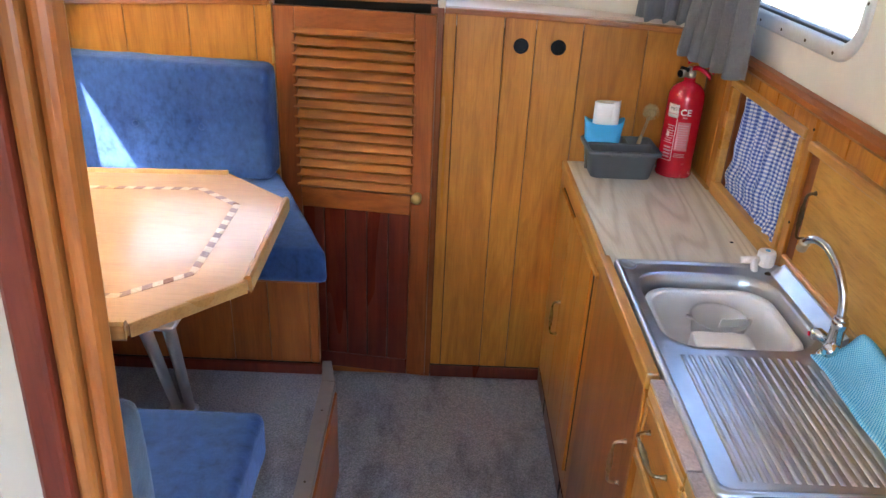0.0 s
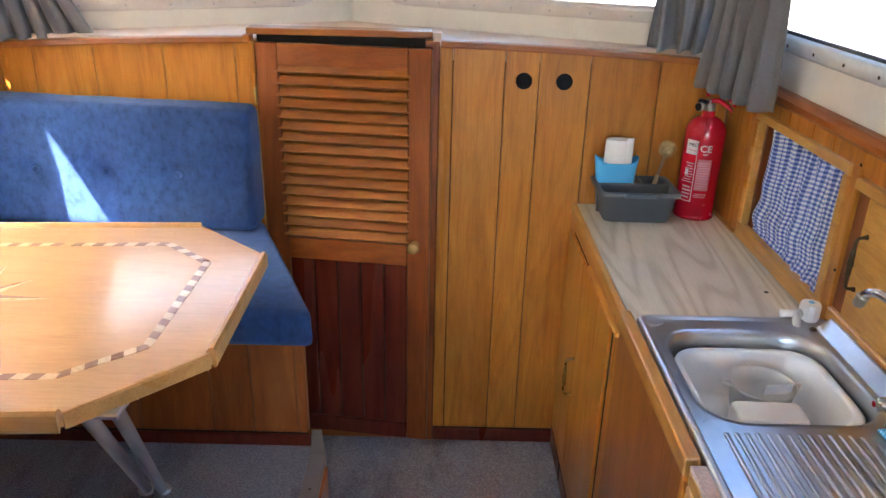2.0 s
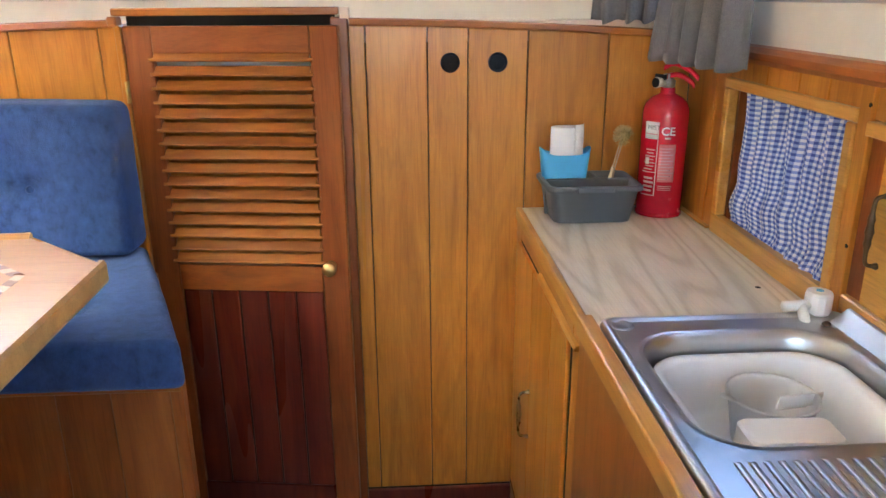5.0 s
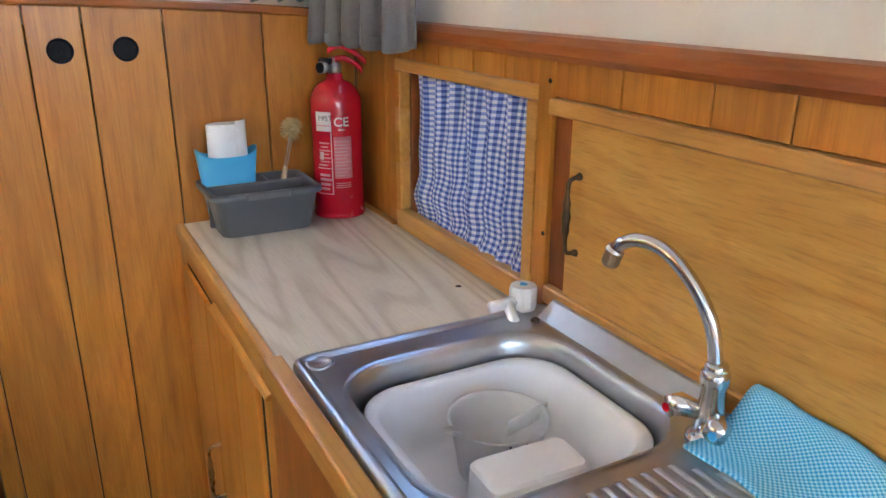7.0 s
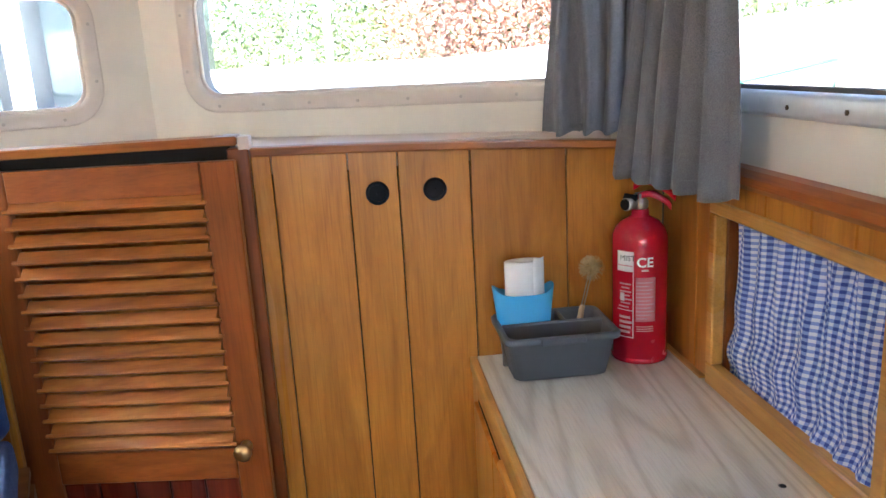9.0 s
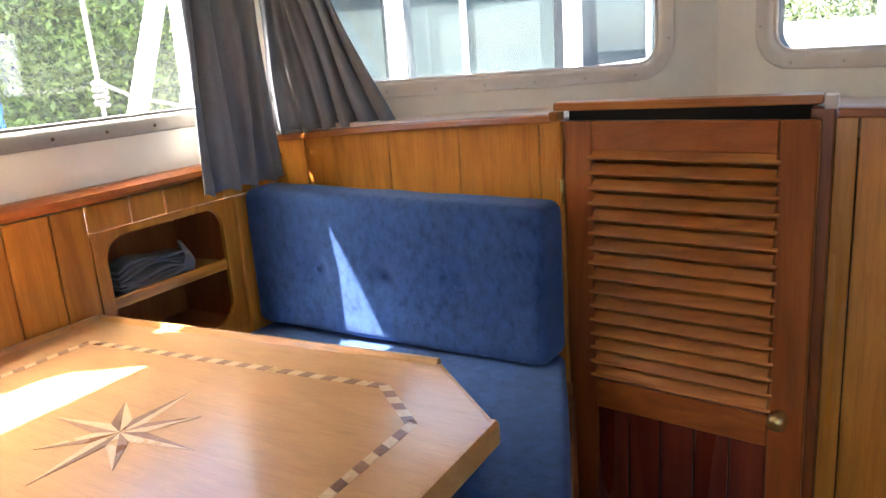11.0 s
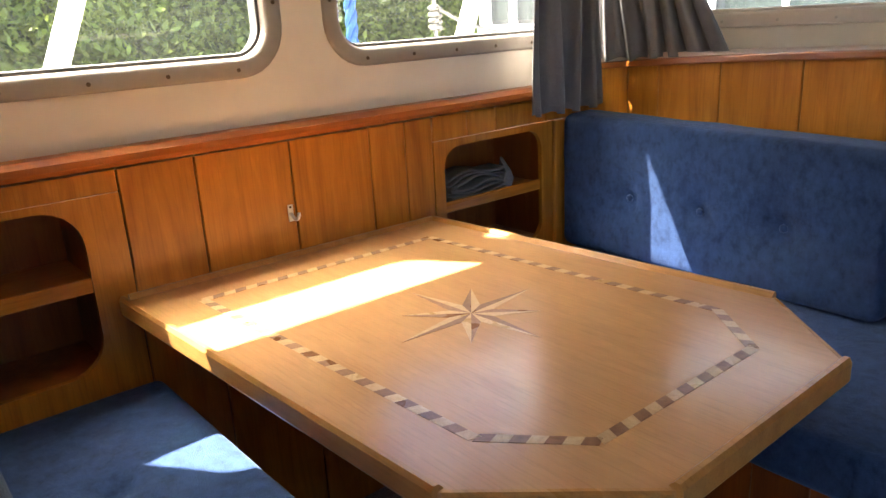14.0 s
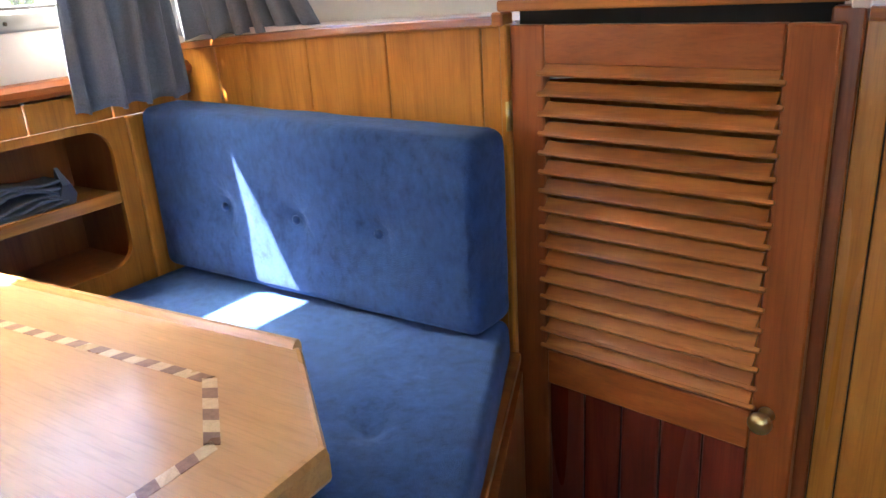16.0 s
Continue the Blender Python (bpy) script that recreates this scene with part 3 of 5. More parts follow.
for i, w in enumerate(W_PORT):
    window(f"window_{i + 3}", port, *w, "rounded cabin window in a screwed aluminium frame")
for i, w in enumerate(W_STAR):
    window(f"window_{i + 6}", star, *w, "rounded cabin window in a bright screwed aluminium frame", metal=ALU_LIT)
single("hull_port", box(XL - 0.30, XL - 0.28, AFT, 3.0, FLOOR - 0.3, 0.99, 0), WHITE_HULL, "white hull side", "wall", kind="structure")
single("hull_starboard", box(XR + 0.28, XR + 0.30, AFT, 3.0, FLOOR - 0.3, 0.99, 0), WHITE_HULL, "white hull side", "wall", kind="structure")
single("side_deck_port", box(XL - 0.30, XL - 0.06, 0.9, 3.0, 1.265, 1.285, 0), WHITE_HULL, "white side deck", "deck", kind="structure")
single("side_deck_starboard", box(XR + 0.08, XR + 0.30, 0.9, 3.0, 1.315, 1.335, 0), WHITE_HULL, "white side deck", "deck", kind="structure")

def rail(name, x, face, z0, z1, y0, y1):
    prof = [(0.0, z0), (0.022, z0), (0.030, z0 + 0.010), (0.030, z1 - 0.014), (0.018, z1 - 0.003), (0.0, z1)]
    return single(name, loft([[(x + face * a, y, z) for a, z in prof] for y in (y0, y1)]), MAHOGANY_LONG, "polished mahogany rail along the cabin side", "trim", kind="structure")
rail("rail_port", XL + 0.001, 1, 1.298, 1.334, PART_Y, YB - 0.002)
rail("rail_starboard", XR + 0.012, -1, 1.322, 1.36, 0.96, YB - 0.002)

# port lining: planks, with two rounded lockers
wall_p = thing("wall_port_lining", (XL, 2.0, DECK), "oak plank lining with rounded locker openings", "wall", kind="structure")
part("backing", box(XL - 0.02, XL - 0.01, 1.515, 2.30, DECK, 1.29, 0), GAP_SHADE, wall_p, "dark groove ground")
def port_plank(y0, y1, z0, z1):
    part("plank", box(XL - 0.010, XL, y0 + 0.0016, y1 - 0.0016, z0, z1, 0.0018), OAK_UP, wall_p)
ys = [1.53, 1.682, 1.898, 2.109, 2.214, 2.30]
for a, b in zip(ys, ys[1:]):
    port_plank(a, b, DECK, 1.298)
for a, b in ((2.302, 2.419), (2.419, 2.521), (2.521, 2.72), (2.72, YB)):
    port_plank(a, b, 1.228, 1.298)
for a, b in ((PART_Y, 1.28), (1.28, 1.53)):
    port_plank(a, b, 1.248, 1.298)
in_wall = lambda u, w, t: Vector((XL - t, u, w))
part("locker_front", panel(in_wall, 2.302, 2.745, 0.60, 1.227, [(2.335, 2.70, 0.885, 1.208, 0.055)], 0.014), OAK_UP, wall_p)
part("plank", box(XL - 0.012, XL + 0.010, 2.746, 2.80, 0.60, 1.227, 0.003), OAK_UP, wall_p)
part("plank", box(XL - 0.012, XL, 2.802, YB, 0.60, 1.227, 0.002), OAK_UP, wall_p)
part("locker_front", panel(in_wall, PART_Y + 0.01, 1.528, 0.60, 1.247, [(PART_Y + 0.05, 1.452, 0.90, 1.232, 0.075)], 0.014), OAK_UP, wall_p)
for a, b, z0, z1, zs in ((2.32, 2.73, 0.87, 1.225, 1.035), (PART_Y + 0.02, 1.475, 0.88, 1.245, 1.065)):
    # locker insides take the darkened oak: the recess shade is in the colour
    part("locker_back", box(XL - 0.23, XL - 0.22, a, b, z0, z1, 0), SHADED_OAK, wall_p)
    part("locker_bottom", box(XL - 0.22, XL - 0.015, a, b, z0, z0 + 0.012, 0), SHADED_OAK, wall_p)
    part("locker_top", box(XL - 0.22, XL - 0.015, a, b, z1 - 0.01, z1, 0), SHADED_OAK, wall_p)
    part("locker_side", box(XL - 0.22, XL - 0.015, a, a + 0.012, z0 + 0.013, z1 - 0.011, 0), SHADED_OAK, wall_p)
    part("locker_side", box(XL - 0.22, XL - 0.015, b - 0.012, b, z0 + 0.013, z1 - 0.011, 0), SHADED_OAK, wall_p)
    part("locker_shelf", box(XL - 0.219, XL - 0.016, a + 0.013, b - 0.013, zs, zs + 0.014, 0.001), OAK_LONG, wall_p)
    part("shelf_fiddle", box(XL - 0.016, XL - 0.008, a + 0.014, b - 0.014, zs - 0.004, zs + 0.026, 0.002), OAK_LONG, wall_p)

# starboard lining
wall_s = thing("wall_starboard_lining", (XR, 2.0, FLOOR), "oak plank lining behind the galley", "wall", kind="structure")
part("backing", box(XR + 0.010, XR + 0.014, 2.684, YB, WORK, 1.335, 0), GAP_SHADE, wall_s, "dark groove ground")
part("backing", box(XR + 0.010, XR + 0.014, 0.95, 2.683, 1.268, 1.335, 0), GAP_SHADE, wall_s, "dark groove ground")
def star_plank(y0, y1, z0, z1):
    part("plank", box(XR, XR + 0.009, y0 + 0.0012, y1 - 0.0012, z0, z1, 0.0018), OAK_UP, wall_s)
star_plank(2.756, YB, WORK, 1.33)
star_plank(2.68, 2.756, WORK, 1.33)
for a, b in ((2.50, 2.68), (2.368, 2.50), (2.261, 2.368), (2.131, 2.261), (1.97, 2.127), (1.812, 1.97), (1.70, 1.812), (1.52, 1.70), (1.36, 1.52), (1.20, 1.36), (1.0, 1.20)):
    star_plank(a, b, 1.268, 1.33)
part("lower_lining", box(XR + 0.012, XR + 0.02, AFT, 0.94, FLOOR, 0.999, 0), OAK_UP, wall_s)
part("lower_lining", box(XR + 0.05, XR + 0.06, 0.9, YB, FLOOR, 1.32, 0), OAK_UP, wall_s)

# partition behind the dinette with its trimmed end post
part_w = thing("wall_partition", (-0.4, PART_Y, FLOOR), "cream partition with a varnished end post", "wall", kind="structure")
# aft face in dimmed cream, to offset the strong wheelhouse light
part("board", box(XL, -0.022, PART_Y - 0.05, PART_Y - 0.012, FLOOR, CEIL, 0), DIMMED_CREAM, part_w)
part("board", box(XL, -0.022, PART_Y - 0.012, PART_Y, FLOOR, CEIL, 0), OAK_UP, part_w)
for name, x0, x1, y0, y1, bev, stuff, label in (("post", -0.022, 0.012, -0.065, 0.008, 0.006, MAHOGANY_DARK_SHADED, "dark varnished post"),
                                               ("post_face", 0.0125, 0.0328, -0.055, 0.006, 0.006, SHADED_REDOAK, "brown varnished post face"),
                                               ("post_trim", 0.033, 0.054, -0.045, -0.008, 0.008, SHADED_OAK, "honey varnished moulding on the post")):
    own = box(x0, x1, PART_Y + y0, PART_Y + y1, FLOOR, CEIL, bev, seg=2)
    for v in own.verts:               # the post leans a little inboard
        v.co.x += 0.036 * (v.co.z - 1.28)
    part(name, own, stuff, part_w, label)
# wheelhouse behind, unseen; its openings are sized to light the cabin
single("wall_aft", panel(lambda u, w, t: Vector((u, AFT - t, w)), XL, XR, FLOOR, CEIL, [(0.0, 1.1, 1.05, 1.9, 0.05)], 0.05), CREAM, "unseen cream aft wall, its opening sized for the light", "wall", kind="structure")
single("wall_port_aft", box(XL - 0.02, XL - 0.001, AFT, PART_Y, FLOOR, 0.999, 0), CREAM, "cream side wall", "wall", kind="structure")


# ---- dinette ----
def handle(owner, a, b, out, material, name="handle", label=""):
    """A bow handle with a turned grip, between two feet a and b, standing off along out."""
    a, b, out = Vector(a), Vector(b), Vector(out)
    mid = (a + b) / 2 + out
    pts, rad = [], []
    line = bend([a, a + out * 0.85 + (b - a) * 0.04, a + out + (b - a) * 0.22, mid, b + out + (a - b) * 0.22, b + out * 0.85 + (a - b) * 0.04, b], 5)
    for i, p in enumerate(line):
        t = i / (len(line) - 1)
        r = 0.0036
        for c, w, h in ((0.5, 0.05, 0.0042), (0.40, 0.035, 0.003), (0.60, 0.035, 0.003), (0.0, 0.04, 0.003), (1.0, 0.04, 0.003)):
            r += h * math.exp(-((t - c) / w) ** 2)
        pts.append(p)
        rad.append(r)
    return part(name, tube(pts, rad, 8), material, owner, label or "turned metal bow handle", True)


def cushion_bm(x0, x1, y0, y1, z0, z1, r, skew=None, dimples=(), face="z", nx=36, ny=18):
    """A soft upholstered block: rounded edges, slightly crowned faces, buttoned dimples."""
    own = bmesh.new()
    bmesh.ops.create_cube(own, size=1, matrix=Matrix.Translation(((x0 + x1) / 2, (y0 + y1) / 2, (z0 + z1) / 2)) @ Matrix.Diagonal((x1 - x0, y1 - y0, z1 - z0, 1)))
    bmesh.ops.bevel(own, geom=own.edges[:], offset=r, segments=4, affect="EDGES", profile=0.5)
    for axis, n in (("x", nx), ("y", ny), ("z", ny)):
        lo, hi = {"x": (x0, x1), "y": (y0, y1), "z": (z0, z1)}[axis]
        k = max(2, int((hi - lo) / 0.02))
        no = {"x": (1, 0, 0), "y": (0, 1, 0), "z": (0, 0, 1)}[axis]
        for i in range(1, k):
            c = Vector(no) * (lo + (hi - lo) * i / k)
            bmesh.ops.bisect_plane(own, geom=own.verts[:] + own.edges[:] + own.faces[:], plane_co=c, plane_no=no)
    c = Vector(((x0 + x1) / 2, (y0 + y1) / 2, (z0 + z1) / 2))
    for v in own.verts:
        p = v.co.copy()
        n = noise.noise(p * 7.0) * 0.004 + noise.noise(p * 19.0) * 0.0015
        v.co += (p - c).normalized() * n
        for (bx, by, bz) in dimples:
            q = (p - Vector((bx, by, bz))).length
            dip = 0.022 * math.exp(-(q / 0.024) ** 2) + 0.013 * math.exp(-(q / 0.062) ** 2)
            if face == "y" and p.y < y0 + 0.05:
                v.co.y += dip
            if face == "z" and p.z > z1 - 0.05:
                v.co.z -= dip
    if skew:
        for v in own.verts:
            v.co.x = skew(v.co.x, v.co.y)
    return own


def buttons(owner, spots, face):
    for p in spots:
        prof = [(0.0105, 0), (0.010, 0.003), (0.006, 0.0055), (0.001, 0.006)]
        own = revolve(prof, (0, 0, 0), 12)
        if face == "y":
            own.transform(Matrix.Rotation(radians(90), 4, "X"))
            own.transform(Matrix.Translation(Vector(p) + Vector((0, 0.012, 0))))
        else:
            own.transform(Matrix.Translation(Vector(p) + Vector((0, 0, -0.018))))
        part("button", own, BLUE, owner, "", True)


# bench against the bulkhead; its end is cut back for the door
def slant(y):
    return 0.093 + (y - 2.24) * (-0.176 - 0.093) / (2.90 - 2.24)
BASE_Y = 2.40
bench = thing("bench", (-0.5, 2.65, DECK), "oak bench locker with dark red plinth and seat board", "bench", "dinette benches")
part("front_backing", box(XL + 0.003, 0.028, BASE_Y + 0.008, BASE_Y + 0.02, DECK, 0.71, 0), GAP_SHADE, bench)
for a, b in ((XL + 0.003, -0.86), (-0.86, -0.66), (-0.66, -0.45), (-0.45, -0.24), (-0.24, -0.123), (-0.123, 0.004)):
    # front planks darkened in colour for the shadow under the table
    part("plank", box(a + 0.001, b - 0.001, BASE_Y, BASE_Y + 0.01, DECK + 0.04, 0.70, 0.0015), SHADED_OAK, bench)
part("corner_post", box(0.004, 0.032, BASE_Y - 0.003, BASE_Y + 0.03, DECK + 0.04, 0.70, 0.003), SHADED_OAK, bench)
part("end_panel", prism([(0.030, BASE_Y + 0.031), (0.014, BASE_Y + 0.031), (-0.185, YB - 0.004), (-0.165, YB - 0.004)], FLOOR + 0.002, 0.70, 0.001), SHADED_REDOAK, bench)
part("plinth", box(XL + 0.003, 0.040, BASE_Y - 0.014, BASE_Y - 0.001, DECK, DECK + 0.038, 0.003), MAHOGANY_DARK_SHADED, bench, "dark red plinth")
part("seat_board", prism([(XL + 0.003, 2.335), (0.052, 2.335), (-0.168, YB - 0.004), (XL + 0.003, YB - 0.004)], 0.722, 0.742, 0.002), MAHOGANY_X, bench)
part("lid_rail", box(XL + 0.003, 0.040, 2.372, 2.396, 0.672, 0.720, 0.003), MAHOGANY_X, bench)
seat = thing("seat_cushion", (-0.5, 2.55, 0.742), "buttoned blue velour seat cushion on the bench", "cushion", "dinette cushions")
sk = lambda x, y: XL + 0.006 + (x - XL - 0.006) * (slant(y) - XL - 0.006) / (0.093 - XL - 0.006)
dim = [(-0.82, 2.50, 0.85), (-0.42, 2.50, 0.85), (-0.12, 2.46, 0.85)]
own = cushion_bm(XL + 0.006, 0.093, 2.24, 2.90, 0.744, 0.848, 0.022, sk, dim)
for v in own.verts:                   # the seat falls a little towards the backrest
    if v.co.z > 0.8:
        v.co.z -= 0.016 * (v.co.y - 2.24) / 0.66
part("cushion", own, BLUE, seat, "", True)
back = thing("back_cushion", (-0.62, 2.85, 0.845), "buttoned blue velour backrest leaning on the bulkhead", "cushion", "dinette cushions")
dim = [(-0.833, 2.775, 1.03), (-0.618, 2.775, 1.03), (-0.400, 2.775, 1.03)]
own = cushion_bm(XL + 0.006, -0.172, 2.772, 2.905, 0.850, 1.245, 0.028, None, dim, "y")
for v in own.verts:
    v.co.x += 0.004 * max(0.0, (v.co.y - 2.78) / 0.12) * (1 if v.co.x > -0.3 else 0)
    drop = 0.022 * (v.co.x - XL) / (-0.172 - XL)
    v.co.z -= drop * (0.55 + 0.45 * (v.co.z - 0.85) / 0.395)
part("cushion", own, BLUE, back, "", True)
dim = [(x, y, z - 0.016 * (x - XL) / (-0.172 - XL)) for x, y, z in dim]
buttons(back, dim, "y")

bench2 = thing("bench", (-0.5, 1.3, DECK), "oak bench locker with a dark red plinth under the table", "bench", "dinette benches")
part("front", box(XL + 0.003, 0.03, 1.43, 1.45, DECK + 0.04, 0.722, 0.002), OAK_UP, bench2)
part("end_panel", box(0.012, 0.03, PART_Y + 0.012, 1.429, DECK, 0.722, 0.002), OAK_UP, bench2)
part("plinth", box(XL + 0.003, 0.036, 1.451, 1.464, DECK, DECK + 0.038, 0.003), MAHOGANY_DARK_SHADED, bench2)
part("seat_board", box(XL + 0.003, 0.045, PART_Y + 0.012, 1.48, 0.723, 0.742, 0.002), MAHOGANY_X, bench2)
seat2 = thing("seat_cushion", (-0.5, 1.3, 0.742), "buttoned blue velour seat cushion beside the partition", "cushion", "dinette cushions")
dim = [(-0.74, 1.34, 0.855), (-0.3, 1.34, 0.855)]
part("cushion", cushion_bm(XL + 0.006, 0.075, PART_Y + 0.13, 1.545, 0.744, 0.858, 0.022, None, dim), BLUE, seat2, "", True)
back2 = thing("back_cushion", (-0.5, 1.1, 0.862), "grey-blue velour backrest against the partition", "cushion", "dinette cushions")
part("cushion", cushion_bm(XL + 0.006, 0.016, PART_Y + 0.012, PART_Y + 0.122, 0.745, 1.178, 0.024), GREY_BLUE, back2, "", True)

# table with inlaid border and compass star
TOP = 1.035
OUT = [(-1.076, 1.498), (-0.172, 1.546), (0.008, 1.736), (0.004, 2.162), (-0.19, 2.332), (-1.062, 2.276)]
table = thing("dinette_table", (-0.3, 2.15, DECK), "pale veneered dinette table with inlaid border and compass star", "table")
part("tabletop", prism(OUT, TOP - 0.026, TOP, 0.004, seg=2), BEECH, table)
def lip(a, b, inset=0.010):
    a, b = Vector((*a, 0)), Vector((*b, 0))
    d = (b - a).normalized()
    n = Vector((-d.y, d.x, 0))
    prof = [(-0.004, -0.032), (-0.007, -0.026), (-0.007, 0.002), (-0.003, 0.009), (0.004, 0.009), (0.009, 0.0035), (0.011, 0.0006)]
    part("lipping", loft([[p + n * o + Vector((0, 0, TOP + h)) for o, h in prof + [(0.011, -0.001), (0.0, -0.027)]] for p in (a, a + d * 0.004, b - d * 0.004, b)]), BEECH_EDGE, table, "raised wooden fiddle")
lip(OUT[0], OUT[1])
lip(OUT[2], OUT[3])
lip(OUT[4], OUT[5])
lip((-1.066, 2.27), (-1.078, 1.51))
for a, b in ((OUT[1], OUT[2]), (OUT[3], OUT[4])):
    a, b = Vector((*a, 0)), Vector((*b, 0))
    d = (b - a).normalized()
    n = Vector((-d.y, d.x, 0))
    part("edge_band", loft([[p - n * 0.004 + Vector((0, 0, TOP - 0.028)), p - n * 0.004 + Vector((0, 0, TOP - 0.003)), p - n * 0.001 + Vector((0, 0, TOP + 0.0006)), p + n * 0.004 + Vector((0, 0, TOP + 0.0008)), p + n * 0.004 + Vector((0, 0, TOP - 0.028))] for p in (a + d * 0.006, b - d * 0.006)]), BEECH_EDGE, table)
# border of slanting dark and light pieces
RING = [(-0.957, 1.612), (-0.226, 1.650), (-0.112, 1.752), (-0.112, 2.115), (-0.228, 2.213), (-0.943, 2.165)]
count = 0
for i, a in enumerate(RING):
    b = RING[(i + 1) % len(RING)]
    a, b = Vector((*a, TOP)), Vector((*b, TOP))
    d = (b - a).normalized()
    n = Vector((-d.y, d.x, 0))
    k = max(4, round((b - a).length / 0.0235))
    step = (b - a).length / k
    for j in range(k):
        p, q = a + d * step * j, a + d * step * (j + 1)
        sl = d * 0.007
        own = loft([[p + n * 0.009 + sl + Vector((0, 0, h)), p - n * 0.009 - sl * 0 + Vector((0, 0, h)), q - n * 0.009 + Vector((0, 0, h)), q + n * 0.009 + sl + Vector((0, 0, h))] for h in (-0.001, 0.0007)])
        part("inlay_piece", own, INLAY_D if count % 2 else INLAY_L, table, "dark inlay" if count % 2 else "light inlay")
        count += 1
# compass star: eight points, each half dark and half light
for k in range(8):
    ang = radians(45 * k + 3)
    r = 0.158 if k % 2 == 0 else 0.122
    o = Vector((-0.525, 1.918, TOP))
    tip = o + r * Vector((math.cos(ang), math.sin(ang), 0))
    for s, mat in ((1, INLAY_D), (-1, INLAY_L)):
        side = o + 0.042 * Vector((math.cos(ang + s * 0.3927), math.sin(ang + s * 0.3927), 0))
        own = loft([[o + Vector((0, 0, h)), side + Vector((0, 0, h)), tip + Vector((0, 0, h))] for h in (-0.001, 0.0008 + 0.0002 * (k % 2))])
        part("star_piece", own, mat, table, "star inlay")
for top, foot in (((-0.165, 1.60, TOP - 0.027), (-0.365, 2.19, DECK + 0.001)), ((-0.128, 1.625, TOP - 0.027), (-0.325, 2.19, DECK + 0.001))):
    leg = part("leg", tube([top, foot], 0.0135, 14), TUBE, table, "brushed metal tube leg", True)
    under("foot_plate", revolve([(0.024, 0), (0.024, 0.004), (0.016, 0.012)], (foot[0], foot[1], DECK), 16), TUBE, leg, table)
part("leg_bracket", box(-0.20, -0.10, 1.585, 1.66, TOP - 0.038, TOP - 0.027, 0.003), TUBE, table)

# folded grey cloths in the locker, and the hook on the lining
cl = thing("folded_cloths", (XL - 0.11, 2.5, 1.049), "stack of folded dark grey cloths in the locker", "cloth")
rng = random.Random(4)
for k in range(7):
    z = 1.050 + 0.0095 * k
    w = 0.10 - 0.006 * k
    loops = []
    for j in range(15):
        y = 2.375 + (0.20 + 0.01 * rng.random()) * j / 14
        dz = 0.006 * math.sin(j * 0.5 + k) + 0.012 * math.sin(j / 14 * 3.14) * (k > 3)
        xf = XL - 0.018 - 0.006 * rng.random() - 0.002 * k
        loops.append([(xf, y, z + dz), (xf + 0.004, y, z + 0.004 + dz), (xf, y, z + 0.008 + dz), (xf - w, y, z + 0.008 + dz), (xf - w, y, z + dz)])
    part("fold", loft(loops), TOWEL_GREY, cl, "", True)
own = loft([[(XL - 0.02 - 0.01 * i, 2.585 + 0.02 * math.cos(a * 1.05) * (1 - i * 0.2), 1.052 + 0.028 * (1 + math.sin(a * 1.05)) + 0.012 * i) for a in range(6)] for i in range(4)])
part("crumpled_end", own, TOWEL_GREY, cl)
hook = thing("wall_hook", (XL, 1.882, 1.13), "small white plastic hook screwed to the oak lining", "hook")
part("plate", box(XL, XL + 0.003, 1.876, 1.889, 1.112, 1.150, 0.001), WHITE_PLASTIC, hook)
part("peg", tube(bend([(XL + 0.002, 1.882, 1.130), (XL + 0.018, 1.883, 1.120), (XL + 0.030, 1.884, 1.124), (XL + 0.034, 1.885, 1.136)], 4), 0.004, 8), WHITE_PLASTIC, hook, "", True)
part("screw", revolve([(0.003, 0), (0.002, 0.002)], (XL + 0.003, 1.882, 1.145), 8, "x"), BRONZE, hook)

# ---- louvred door, ajar ----
DW, D0, D1 = 0.548, -0.008, 1.398
turn = Matrix.Translation((DOOR_L, YB + 0.001, 0)) @ Matrix.Rotation(radians(-7.35), 4, "Z")
door = thing("door_1", (DOOR_L, YB, D0), "mahogany louvred cabin door with brass knob standing ajar", "door", kind="structure")
def door_part(name, own, material, label="", smooth=False):
    own.transform(turn)
    return part(name, own, material, door, label, smooth)
door_part("stile", box(0, 0.072, 0, 0.024, D0, D1, 0.003), MAHOGANY)
door_part("stile", box(DW - 0.072, DW, 0, 0.024, D0, D1, 0.003), MAHOGANY)
door_part("top_rail", box(0.073, DW - 0.073, 0.0005, 0.024, 1.332, D1, 0.002), MAHOGANY_RAIL)
door_part("mid_rail", box(0.073, DW - 0.073, 0.0005, 0.024, 0.690, 0.765, 0.002), MAHOGANY_RAIL)
# lower door in a darker mahogany than above: its shadow as colour
door_part("bottom_rail", box(0.073, DW - 0.073, 0.0005, 0.024, D0, 0.055, 0.002), MAHOGANY_DARK_SHADED)
# near-black sheet: shade between the lower planks, put in as colour
door_part("panel_back", box(0.073, DW - 0.073, 0.015, 0.020, 0.055, 0.690, 0), GAP_SHADE)
for k in range(5):
    w = (DW - 0.146) / 5
    door_part("plank", box(0.073 + k * w + 0.0022, 0.073 + (k + 1) * w - 0.0022, 0.005, 0.015, 0.0555, 0.6895, 0.003), MAHOGANY_DARK_SHADED)
